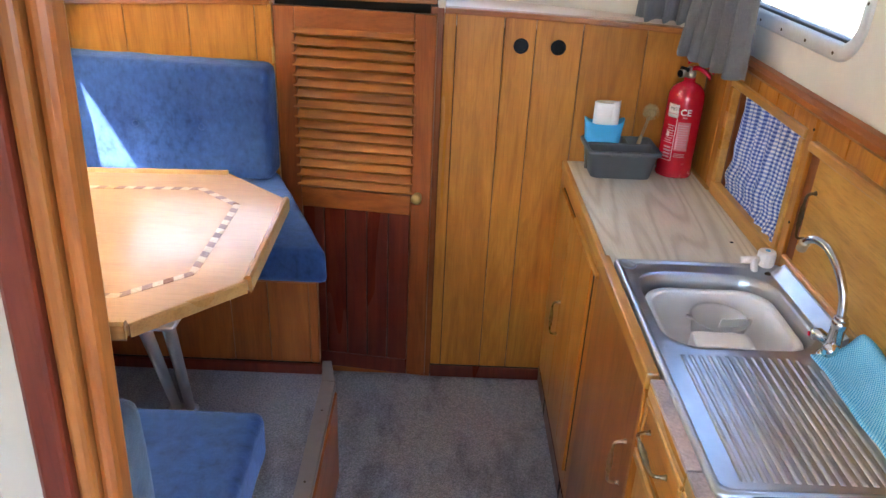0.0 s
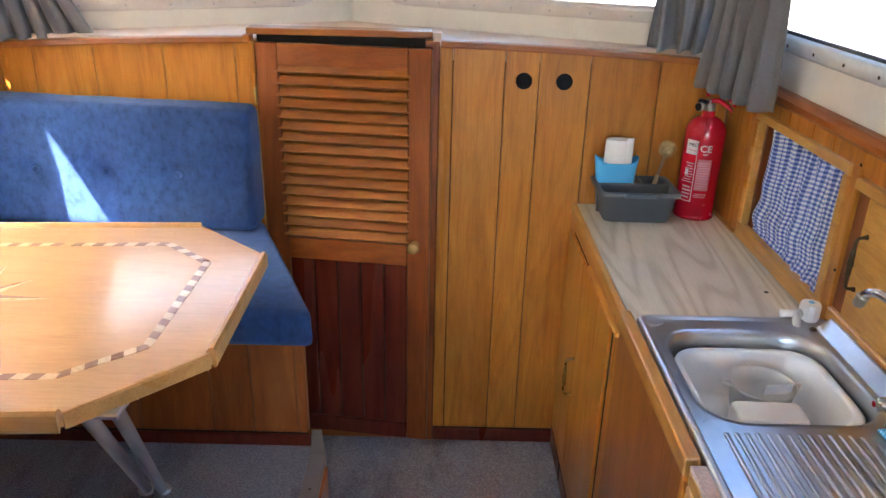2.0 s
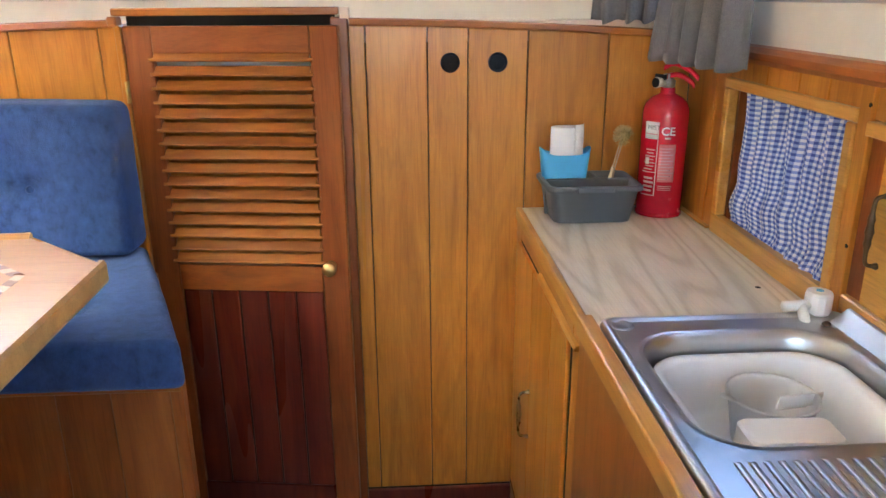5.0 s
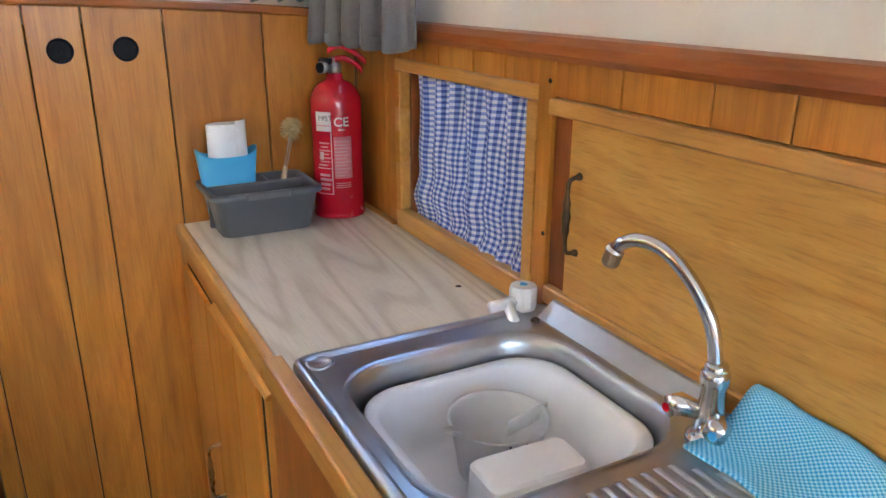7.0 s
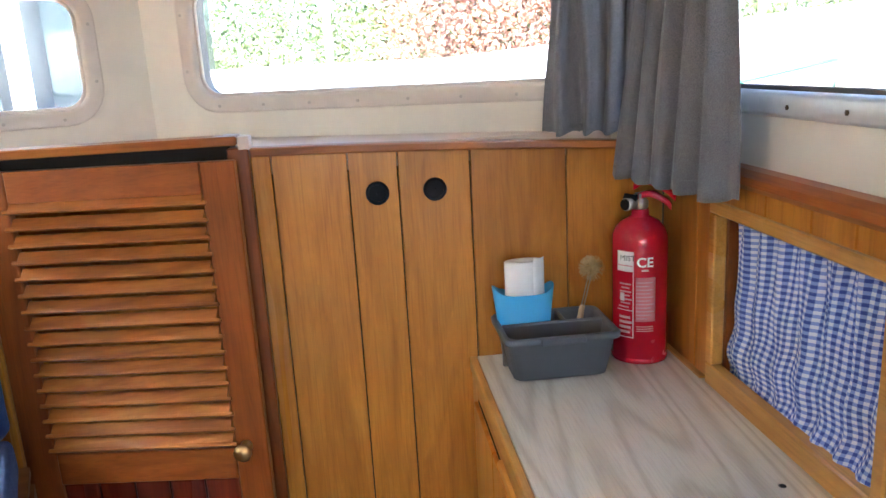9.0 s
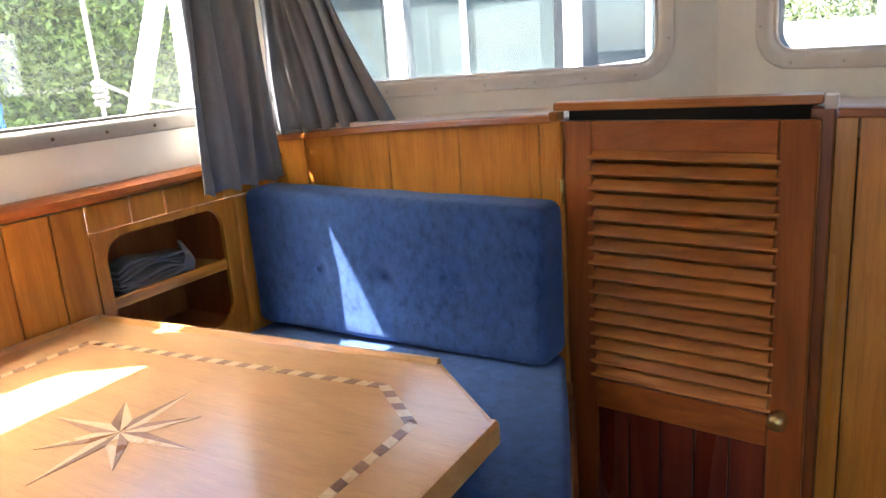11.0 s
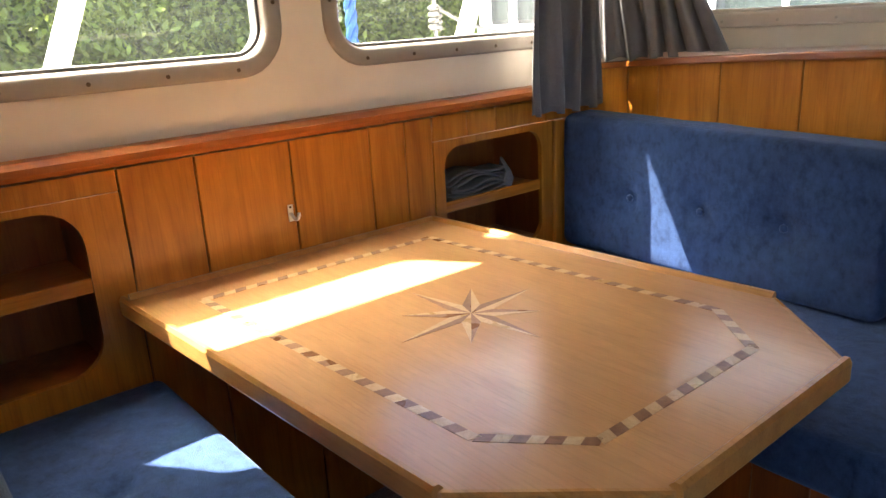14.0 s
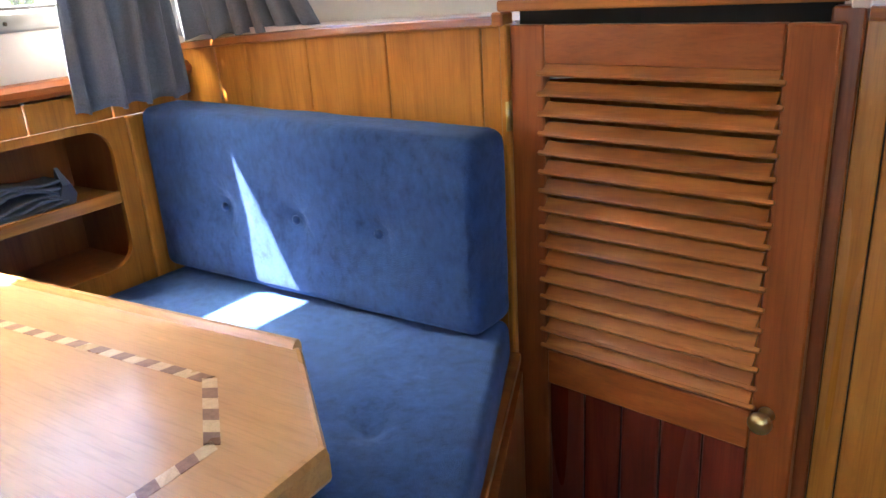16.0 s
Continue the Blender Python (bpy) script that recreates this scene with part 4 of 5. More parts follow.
for k in range(16):
    z = 0.7735 + 0.0358 * k
    own = box(0.0735, DW - 0.0735, 0.004, 0.0305, 0.0, 0.0064, 0.001)
    box(0.063, DW - 0.063, 0.0, 0.0085, -0.0002, 0.0072, 0.0022, own, 2)
    own.transform(Matrix.Translation((0, -0.0075, z)) @ Matrix.Rotation(radians(47), 4, "X"))
    door_part("louvre_slat", own, MAHOGANY_X)
knob = door_part("knob", revolve([(0.014, 0), (0.013, 0.004), (0.008, 0.008), (0.008, 0.018), (0.015, 0.023), (0.0195, 0.030), (0.0195, 0.036), (0.015, 0.043), (0.004, 0.046)], (DW - 0.046, 0.0, 0.77), 20, "y"), BRASS, "round brass knob", True)
for z in (1.235, 0.25):
    door_part("hinge", revolve([(0.005, 0), (0.005, 0.055)], (-0.004, -0.005, z - 0.028), 10), BRASS, "brass hinge barrel", True)
    door_part("hinge_leaf", box(-0.003, 0.001, -0.002, 0.002, z - 0.028, z + 0.028, 0), BRASS)

# ---- vents on the bulkhead ----
for x in (0.649, 0.774):
    vent = thing("vent", (x, YB, 1.30), "round black plastic vent on the bulkhead", "vent", "bulkhead vents")
    part("rim", revolve([(0.0255, 0), (0.0255, 0.003), (0.023, 0.006), (0.0195, 0.006), (0.0185, 0.003)], (x, YB, 1.30), 32, "y", None, False), BLACK, vent, "", True)
    part("face", revolve([(0.0186, 0.0005), (0.0186, 0.0025), (0.012, 0.0035), (0.001, 0.004)], (x, YB, 1.30), 24, "y"), BLACK, vent)
    part("screw", revolve([(0.003, 0.004), (0.002, 0.0055)], (x, YB, 1.30), 8, "y"), BLACK, vent)

# ---- curtains ----
def curtain(name, path, z0, z1, folds, amp, label, flare=0.0, group="", anchor=0.5):
    """A hanging cloth along a plan line (a, b, into the room), gathered at its head."""
    a, b, n = (Vector((*p, 0)) for p in path)
    cur = thing(name, (a.x, a.y, z0), label, "curtain", group)
    rows, cols = 26, folds * 10
    own = bmesh.new()
    grid = []
    mid = a + (b - a) * anchor
    for r in range(rows + 1):
        v = r / rows
        z = z1 + (z0 - z1) * v
        squeeze = 1 - flare * (1 - v)
        line = []
        for c in range(cols + 1):
            u = c / cols
            p = mid + (a + (b - a) * u - mid) * squeeze
            w = math.sin(u * folds * 6.283 + 0.5 * math.sin(v * 2.2 + u * 5)) + 0.35 * math.sin(u * folds * 13.1 + 1.3 + v)
            p = p + n * (amp * (0.65 + 0.35 * v) * w) + (b - a).normalized() * 0.006 * math.sin(v * 5 + u * 9)
            line.append(own.verts.new((p.x, p.y, z + 0.006 * math.sin(u * folds * 6.283 + 1.0) * v)))
        grid.append(line)
    for r in range(rows):
        for c in range(cols):
            own.faces.new((grid[r][c], grid[r][c + 1], grid[r + 1][c + 1], grid[r + 1][c]))
    ob = part("cloth", own, CURTAIN, cur, "", True)
    mod = ob.modifiers.new("thick", "SOLIDIFY")
    mod.thickness = 0.002
    hem = tube([(lambda p: (p.x, p.y, z0 + 0.022))(mid + (a + (b - a) * k / 40 - mid) * (1 - flare * 0.02) + n * (amp * 0.99 * math.sin(k / 40 * folds * 6.283 + 0.5 * math.sin(2.0 + k / 8)) + 0.0)) for k in range(41)], 0.0012, 5)
    part("hem", hem, CURTAIN, cur)
    part("heading_rail", tube([(mid + (a - mid) * 1.03).to_tuple()[:2] + (z1,), (mid + (b - mid) * 1.03).to_tuple()[:2] + (z1,)], 0.006, 8), ALU, cur)
    return cur
curtain("curtain", ((1.235, 2.515), (1.170, 2.905), (1, 0)), 1.308, 1.93, 5, 0.018, "grey linen curtain gathered at the side window", 0.42, "side curtains", 0.1)
curtain("curtain", ((1.03, 2.985), (1.235, 2.895), (0.45, 0.9)), 1.398, 1.83, 4, 0.016, "grey linen curtain gathered at the windscreen", 0.2, "windscreen curtains")
curtain("curtain", ((-1.025, 2.595), (-1.015, 2.885), (1, 0)), 1.258, 1.93, 4, 0.022, "grey linen curtain gathered at the side window", 0.1, "side curtains")
curtain("curtain", ((-1.045, 2.90), (-0.70, 3.02), (-0.3, 0.95)), 1.385, 1.83, 6, 0.017, "grey linen curtain drawn aside on the windscreen", 0.52, "windscreen curtains", 0.0)

# ---- galley, starboard ----
FX = 0.838                            # front of the units
# corner unit
unit = thing("galley_cabinet", (1.06, 2.5, FLOOR), "oak corner cabinet with one door and a small drawer front", "cabinet", "galley cabinets")
part("face_frame", box(FX - 0.002, FX + 0.02, 2.852, YB - 0.002, FLOOR, WORK - 0.033, 0.001), OAK_UP, unit)
part("face_frame", box(FX - 0.002, FX + 0.02, 2.1675, 2.222, FLOOR, WORK - 0.033, 0.001), OAK_UP, unit)
part("face_frame", box(FX - 0.002, FX + 0.02, 2.2235, 2.8505, 0.838, WORK - 0.033, 0.001), OAK_LONG, unit)
part("face_frame", box(FX - 0.002, FX + 0.02, 2.2235, 2.8505, FLOOR, 0.10, 0.001), OAK_LONG, unit)
# near-black sheet that paints the shade in the slit round the door
part("door_gap_shade", box(FX + 0.021, FX + 0.03, 2.20, 2.87, 0.08, 0.86, 0), GAP_SHADE, unit)
d1 = part("door", box(FX - 0.003, FX + 0.012, 2.227, 2.843, 0.105, 0.8365, 0.001), GAP_SHADE, unit, "dark door core")
for a, b in ((2.227, 2.379), (2.379, 2.61), (2.61, 2.843)):
    under("board", box(FX - 0.013, FX - 0.0035, a + 0.001, b - 0.001, 0.105, 0.8365, 0.002), OAK_UP, d1, unit, "orange varnished oak board")
part("top_moulding", loft([[(FX - x, y, z) for x, z in ((0.0025, 0.838), (0.0115, 0.8385), (0.0125, 0.842), (0.009, 0.848), (0.0025, 0.851))] for y in (2.17, 2.56)]), LIPWOOD, unit, "bevelled moulding above the door")
part("carcass", box(FX + 0.021, XR + 0.04, 2.16, 2.18, FLOOR, WORK - 0.03, 0), OAK_UP, unit)
handle(unit, (FX - 0.013, 2.60, 0.515), (FX - 0.013, 2.60, 0.385), (-0.026, 0, 0), ANTIQUE)
part("plinth", box(FX - 0.004, FX + 0.003, 2.15, YB - 0.002, FLOOR, 0.02, 0.002), MAHOGANY_DARK_SHADED, unit)

worktop = thing("worktop", (1.07, 2.52, WORK - 0.03), "limed-oak laminate worktop with varnished front lipping", "worktop")
part("top", box(FX + 0.012, XR - 0.001, 2.116, YB - 0.002, WORK - 0.029, WORK, 0.001), LAMINATE, worktop)
part("front_lipping", box(FX - 0.006, FX + 0.011, 2.116, YB - 0.002, WORK - 0.031, WORK + 0.002, 0.003), LIPWOOD, worktop)
part("back_lipping", box(XR - 0.014, XR - 0.0005, 2.70, YB - 0.003, WORK + 0.0005, WORK + 0.006, 0.001), LIPWOOD, worktop)
single("scorch_mark", revolve([(0.006, 0), (0.005, 0.0006)], (1.226, 2.298, WORK), 10), BLACK, "tiny dark chip in the worktop laminate", "mark")

# sink unit
unit2 = thing("galley_cabinet", (1.06, 1.88, FLOOR), "varnished sink cabinet door below the sink, shade in its colour", "cabinet", "galley cabinets")
# door wears the shaded oak; its darkness is coloured in
part("door", box(FX - 0.012, FX + 0.010, 1.625, 2.135, 0.02, 0.888, 0.003), SHADED_REDOAK, unit2, "red-brown varnished door darkened for shade")
part("face_frame", box(FX + 0.011, FX + 0.022, 1.605, 2.164, FLOOR, 0.89, 0), OAK_UP, unit2)
part("front_lipping", box(FX - 0.018, FX + 0.010, 1.612, 2.140, 0.889, SINK + 0.001, 0.004, seg=2), LIPWOOD, unit2)
part("edge_strip", box(FX - 0.016, FX + 0.008, 1.604, 1.622, FLOOR, 0.888, 0.002), OAK_UP, unit2)
handle(unit2, (FX - 0.012, 1.672, 0.705), (FX - 0.012, 1.672, 0.585), (-0.028, 0, 0), ANTIQUE)
# drawer units
def drawer_unit(y0, y1, label):
    u = thing("galley_cabinet", (1.06, (y0 + y1) / 2, FLOOR), label, "cabinet", "galley cabinets")
    part("face_frame", box(FX + 0.011, FX + 0.022, y0, y1, FLOOR, 0.89, 0), OAK_UP, u)
    part("rail", box(FX - 0.012, FX + 0.010, y0 + 0.001, y1 - 0.001, 0.885, SINK - 0.014, 0.002), LIPWOOD, u)
    part("drawer_front", box(FX - 0.008, FX + 0.010, y0 + 0.012, y1 - 0.012, 0.765, 0.883, 0.002), OAK_LONG, u)
    for a, b, c, d in ((y0 + 0.004, y1 - 0.004, 0.872, 0.884), (y0 + 0.004, y0 + 0.016, 0.765, 0.871), (y1 - 0.016, y1 - 0.004, 0.765, 0.871)):
        part("moulding", box(FX - 0.014, FX - 0.008, a, b, c, d, 0.002), LIPWOOD, u)
    part("lower_door", box(FX - 0.008, FX + 0.010, y0 + 0.012, y1 - 0.012, 0.03, 0.752, 0.002), OAK_UP, u)
    part("door_moulding", box(FX - 0.020, FX - 0.008, y0 + 0.004, y1 - 0.004, 0.732, 0.757, 0.004), LIPWOOD, u)
    m = (y0 + y1) / 2
    handle(u, (FX - 0.008, m + 0.08, 0.828), (FX - 0.008, m - 0.045, 0.828), (-0.028, 0, 0), ANTIQUE)
    part("top_strip", box(FX - 0.012, FX + 0.018, y0 + 0.001, y1 - 0.001, SINK - 0.013, SINK - 0.004, 0.001), SPECKLE, u, "speckled laminate edge")
    return u
drawer_unit(1.345, 1.602, "oak drawer and door unit with bow handles")
drawer_unit(1.02, 1.343, "oak drawer and door unit beside the cooker")

# sink, pressed from one sheet
sx0, sx1, sy0, sy1 = FX + 0.014, XR - 0.003, 1.285, 2.118
bx0, bx1, by0, by1 = 0.888, 1.232, 1.715, 2.052
sink = thing("sink", (1.07, 1.7, SINK - 0.18), "stainless steel sink with ribbed drainer set in the counter", "sink")
plate = panel(lambda u, w, t: Vector((w, u, SINK - t)), sy0 + 0.012, sy1 - 0.012, sx0 + 0.012, sx1 - 0.012, [(by0, by1, bx0, bx1, 0.085)], 0.0015)
part("rim", plate, STEEL, sink, "brushed steel sheet")
edge = [[Vector((p[0], p[1], z)) for p in rrect(sx0 + g, sx1 - g, sy0 + g, sy1 - g, 0.02)] for g, z in ((0.0, SINK - 0.012), (0.0, SINK - 0.002), (0.003, SINK + 0.004), (0.010, SINK + 0.005), (0.016, SINK + 0.001), (0.018, SINK - 0.001))]
part("rolled_edge", loft(edge, False, False), STEEL, sink, "", True)
bl = [[Vector((p[0], p[1], z)) for p in rrect(bx0 + g, bx1 - g, by0 + g, by1 - g, 0.085 - g * 0.4, 0, 8)] for g, z in ((-0.006, SINK + 0.0015), (-0.002, SINK + 0.001), (0.004, SINK - 0.004), (0.008, SINK - 0.02), (0.014, SINK - 0.092), (0.022, SINK - 0.117), (0.045, SINK - 0.127), (0.12, SINK - 0.129))]
part("basin", loft(bl, False, True), STEEL, sink, "deep rounded basin", True)
for k in range(17):
    t = k / 16
    x = 0.912 + (1.205 - 0.912) * t
    y1r = 1.685 - 0.055 * max(0, t - 0.8) / 0.2
    own = loft([[(x + dx, y, SINK + h) for dx, h in ((-0.0052, 0.0004), (-0.003, 0.0030 * g), (0.0, 0.0042 * g), (0.003, 0.0030 * g), (0.0052, 0.0004))] for y, g in ((1.318, 0.2), (1.324, 1), (y1r - 0.006, 1), (y1r, 0.2))], True, True)
    part("drainer_rib", own, STEEL, sink, "", True)
own = loft([[(x, y, SINK + h) for x, h in ((1.2385, -0.0005), (1.2455, 0.0015), (1.273, 0.0245), (1.2785, 0.0255), (1.2795, -0.0005))] for y in (1.735, 2.075)], True, True)
part("ledge", own, STEEL, sink, "", False)
own = revolve([(0.022, 0.0006), (0.018, 0.003), (0.013, 0.001), (0.002, 0.0008)], (0.885, 2.088, SINK), 20)
part("pressed_boss", own, STEEL, sink, "", True)
chain = thing("plug_chain", (1.228, 2.05, SINK), "bead chain hanging into the basin", "chain")
for k in range(16):
    p = Vector((1.232, 2.062, SINK + 0.004)).lerp(Vector((1.214, 2.034, SINK - 0.085)), k / 15) + Vector((-0.006, 0, 0)) * math.sin(k / 15 * 3.14)
    part("bead", revolve([(0.0005, -0.0022), (0.0019, -0.0012), (0.0022, 0), (0.0019, 0.0012), (0.0005, 0.0022)], p, 6), NICKEL, chain)
part("anchor", revolve([(0.008, 0), (0.007, 0.003), (0.003, 0.006)], (1.234, 2.064, SINK + 0.0015), 12), BRONZE, chain)

# washing-up bowl, jug, tub and scissors in the basin
wb = thing("washing_up_bowl", (1.05, 1.885, SINK - 0.155), "off-white plastic washing-up bowl in the sink", "bowl")
ob_ = [[Vector((p[0], p[1], z)) for p in rrect(0.900 + g, 1.222 - g, 1.728 + g, 2.034 - g, 0.075 - g * 0.3, 0, 8)] for g, z in
       ((0.055, 0.776), (0.045, 0.7755), (0.035, 0.782), (0.014, 0.854), (0.008, 0.860), (0.005, 0.862), (0.004, 0.869), (0.008, 0.8715), (0.018, 0.8705), (0.022, 0.864), (0.040, 0.786), (0.058, 0.779))]
part("shell", loft(ob_), BOWL_PLASTIC, wb, "", True)
jug = thing("measuring_jug", (1.06, 1.905, 0.78), "cloudy translucent plastic jug in the washing-up bowl", "jug")
jc = (1.068, 1.905, 0.7795)
part("shell", revolve([(0.050, 0), (0.052, 0.002), (0.064, 0.078), (0.068, 0.081), (0.068, 0.084), (0.0645, 0.084), (0.0615, 0.079), (0.0495, 0.005), (0.01, 0.004)], jc, 32), FROSTED, jug, "", True)
part("spout_lip", loft([[(1.006, 1.884, 0.8635), (1.000, 1.897, 0.8640), (1.003, 1.912, 0.8635)], [(0.992, 1.884, 0.866), (0.984, 1.897, 0.8665), (0.989, 1.910, 0.866)]]), FROSTED, jug, "", True)
for a in (-1.9, -1.55):
    part("mark", box(1.068 + 0.0645 * math.cos(a) - 0.001, 1.068 + 0.0645 * math.cos(a) + 0.001, 1.905 + 0.0645 * math.sin(a) - 0.001, 1.905 + 0.0645 * math.sin(a) + 0.0005, 0.848, 0.858, 0), BLACK, jug, "measuring mark")
sc = thing("bread_knife", (1.10, 1.88, 0.85), "white serrated plastic scraper lying across the jug", "knife")
own = box(-0.055, 0.055, -0.010, 0.010, -0.0015, 0.0015, 0.001)
for k in range(9):
    box(-0.05 + k * 0.008, -0.045 + k * 0.008, -0.0125, -0.0095, -0.001, 0.001, 0, own)
own.transform(look((1.100, 1.885, 0.862), (1.100 + 0.5, 1.885 + 0.25, 0.74)) @ Matrix.Rotation(radians(90), 4, "Y"))
part("blade", own, WHITE_PLASTIC, sc)
tubb = thing("white_tub", (1.03, 1.775, 0.785), "upturned white plastic tub in the washing-up bowl", "tub")
lp = [[Vector((p[0], p[1], z)) for p in rrect(-0.068 + g, 0.068 - g, -0.037 + g, 0.037 - g, 0.012)] for g, z in ((-0.003, 0), (-0.003, 0.004), (0.0, 0.005), (0.003, 0.075), (0.006, 0.079), (0.012, 0.080))]
own = loft(lp)
own.transform(Matrix.Translation((1.035, 1.786, 0.797)) @ Matrix.Rotation(radians(-2), 4, "Z"))
part("body", own, WHITE_PLASTIC, tubb, "", False)
for ob in (wb, jug, sc, tubb):       # all of it stands on the basin's floor
    ob.location.z += 0.028

# swan-neck tap
tap = thing("kitchen_tap", (1.222, 1.70, SINK), "chrome swan-neck tap with red and blue marked levers", "tap")
part("base", revolve([(0.026, 0), (0.026, 0.005), (0.020, 0.010), (0.016, 0.014), (0.0145, 0.07), (0.0165, 0.074), (0.0165, 0.088), (0.013, 0.092)], (1.225, 1.70, SINK), 24), CHROME, tap, "", True)
spout = bend([(1.225, 1.70, 1.012), (1.2225, 1.708, 1.058), (1.217, 1.722, 1.091), (1.209, 1.745, 1.121), (1.199, 1.774, 1.143), (1.189, 1.803, 1.147), (1.182, 1.822, 1.139), (1.179, 1.832, 1.126)], 7)
sp = part("spout", tube(spout, 0.0088, 14), CHROME, tap, "curved chrome spout", True)
under("aerator", tube([(1.1795, 1.8305, 1.131), (1.179, 1.832, 1.127), (1.1788, 1.8325, 1.125), (1.177, 1.837, 1.110), (1.1767, 1.8378, 1.107)], [0.0092, 0.0118, 0.0110, 0.0110, 0.0090], 18), NICKEL, sp, tap)
part("collar", revolve([(0.012, 0), (0.0135, 0.003), (0.0135, 0.012), (0.011, 0.015)], (1.225, 1.70, 1.012), 20), CHROME, tap, "", True)
for dy, mark in ((0.032, RED), (-0.032, BLUE_TUB)):
    lev = part("lever", tube([(1.225, 1.70 + dy * 0.3, 0.958), (1.206, 1.70 + dy * 0.9, 0.964), (1.193, 1.70 + dy * 1.1, 0.961)], [0.010, 0.0145, 0.013], 14), CHROME, tap, "chrome lever", True)
    under("mark", revolve([(0.006, 0), (0.005, 0.002)], (1.1895, 1.70 + dy * 1.1, 0.9605), 12, "x"), mark, lev, tap)
# white plastic valve
valve = thing("water_valve", (1.235, 2.10, SINK), "white plastic hose valve with a blue dot", "valve")
part("body", revolve([(0.021, 0), (0.023, 0.006), (0.023, 0.034), (0.021, 0.040), (0.006, 0.0415)], (1.246, 2.118, SINK + 0.001), 12), WHITE_PLASTIC, valve)
part("mark", revolve([(0.007, 0), (0.006, 0.001)], (1.246, 2.118, SINK + 0.0425), 12), BLUE_TUB, valve, "blue dot")
part("outlet", tube([(1.232, 2.115, SINK + 0.018), (1.180, 2.112, SINK + 0.016)], 0.0095, 12), WHITE_PLASTIC, valve, "", True)
part("spout", tube([(1.214, 2.112, SINK + 0.016), (1.208, 2.085, SINK - 0.002), (1.206, 2.078, SINK - 0.024)], [0.0095, 0.0088, 0.0085], 12), WHITE_PLASTIC, valve, "", True)

# dishcloth over the back of the drainer
own = bmesh.new()
uv = own.loops.layers.uv.new("UVMap")
N, M = 30, 16
prof = [(1.286, 0.985), (1.272, 0.996), (1.262, 0.990), (1.252, 0.970), (1.235, 0.950), (1.214, 0.938), (1.185, 0.9345)]
line = bend([(p[0], 0, p[1]) for p in prof], 3)
g = []
for i in range(N + 1):
    t = i / N
    row = []
    for j, q in enumerate(line):
        s = j / (len(line) - 1)
        y = 1.672 - 0.33 * t + 0.025 * s * (1 - t)
        lift = 0.004 * math.sin(t * 9 + s * 3) + 0.003 * math.sin(t * 21 + 1)
        row.append(own.verts.new((q.x - lift * 0.5 * (s > 0.1) - 0.006 * t * s, y, max(q.z + lift * (1 - s) - 0.012 * t * (1 - s), SINK + 0.006))))
    g.append(row)
for i in range(N):
    for j in range(len(line) - 1):
        f_ = own.faces.new((g[i][j], g[i + 1][j], g[i + 1][j + 1], g[i][j + 1]))
        for lo, (a, b) in zip(f_.loops, ((i, j), (i + 1, j), (i + 1, j + 1), (i, j + 1))):
            lo[uv].uv = (a * 3.4, b * 3.1)
cloth_t = thing("dishcloth", (1.24, 1.5, SINK), "folded blue checked dishcloth draped beside the tap", "cloth")
ob = part("cloth", own, DISHCLOTH, cloth_t, "", True)
ob.modifiers.new("thick", "SOLIDIFY").thickness = 0.005

# cooker with wire pan supports
cook = thing("cooker", (1.06, 1.05, FLOOR), "steel cooker hob with black wire pan supports", "cooker")
part("hob", box(FX + 0.02, XR - 0.01, 0.82, 1.272, SINK - 0.05, SINK - 0.016, 0.004), STEEL, cook)
part("body", box(FX + 0.025, XR - 0.012, 0.825, 1.018, FLOOR, SINK - 0.051, 0.003), STEEL, cook)
part("burner", revolve([(0.05, 0), (0.05, 0.01), (0.03, 0.018)], (1.06, 1.13, SINK - 0.016), 20), WIRE, cook, "", True)
part("pan_support", tube([(p[0], p[1], SINK + 0.010) for p in rrect(0.895, 1.245, 1.0, 1.272, 0.02)] + [(1.225, 1.0, SINK + 0.010)], 0.003, 6), WIRE, cook)
for k in range(5):
    x = 0.93 + k * 0.07
    part("pan_support", tube([(x, 1.262, SINK - 0.016), (x, 1.272, SINK + 0.008), (x, 1.25, SINK + 0.013), (x, 1.16, SINK + 0.013)], 0.0028, 6), WIRE, cook)

# hatch with sliding door behind the tap, and the curtained window hole
fr = thing("opening_frame", (XR, 2.41, WORK), "pale oak frame round the curtained opening", "frame", kind="structure")
oy0, oy1, oz0, oz1 = 2.152, 2.682, 0.937, 1.282
part("frame_top", box(XR - 0.012, XR + 0.014, oy0, oy1, oz1 - 0.024, oz1, 0.003), LIPWOOD, fr)
part("frame_bottom", box(XR - 0.012, XR + 0.014, oy0, oy1, WORK + 0.001, oz0 + 0.014, 0.003), LIPWOOD, fr)
part("frame_side", box(XR - 0.012, XR + 0.014, oy0, oy0 + 0.026, oz0 + 0.015, oz1 - 0.025, 0.003), LIPWOOD, fr)
part("frame_side", box(XR - 0.012, XR + 0.014, oy1 - 0.026, oy1, oz0 + 0.015, oz1 - 0.025, 0.003), LIPWOOD, fr)
part("stile", box(XR - 0.008, XR + 0.016, 2.116, 2.151, WORK, 1.33, 0.002), OAK_UP, fr)
part("recess_side", box(XR + 0.015, XR + 0.05, oy1 - 0.03, oy1 - 0.02, oz0, oz1, 0), MAHOGANY, fr)
for z in (1.262, 1.02):
    part("cup_hook", revolve([(0.004, 0), (0.004, 0.004)], (XR - 0.009, 2.121, z + 0.03), 8, "x"), BLACK, fr)
hatch = thing("sliding_hatch", (XR, 1.6, WORK), "plywood sliding locker door in oak runners with bronze handle", "hatch")
part("top_runner", box(XR - 0.016, XR + 0.014, 0.95, 2.114, 1.243, 1.267, 0.003), LIPWOOD, hatch)
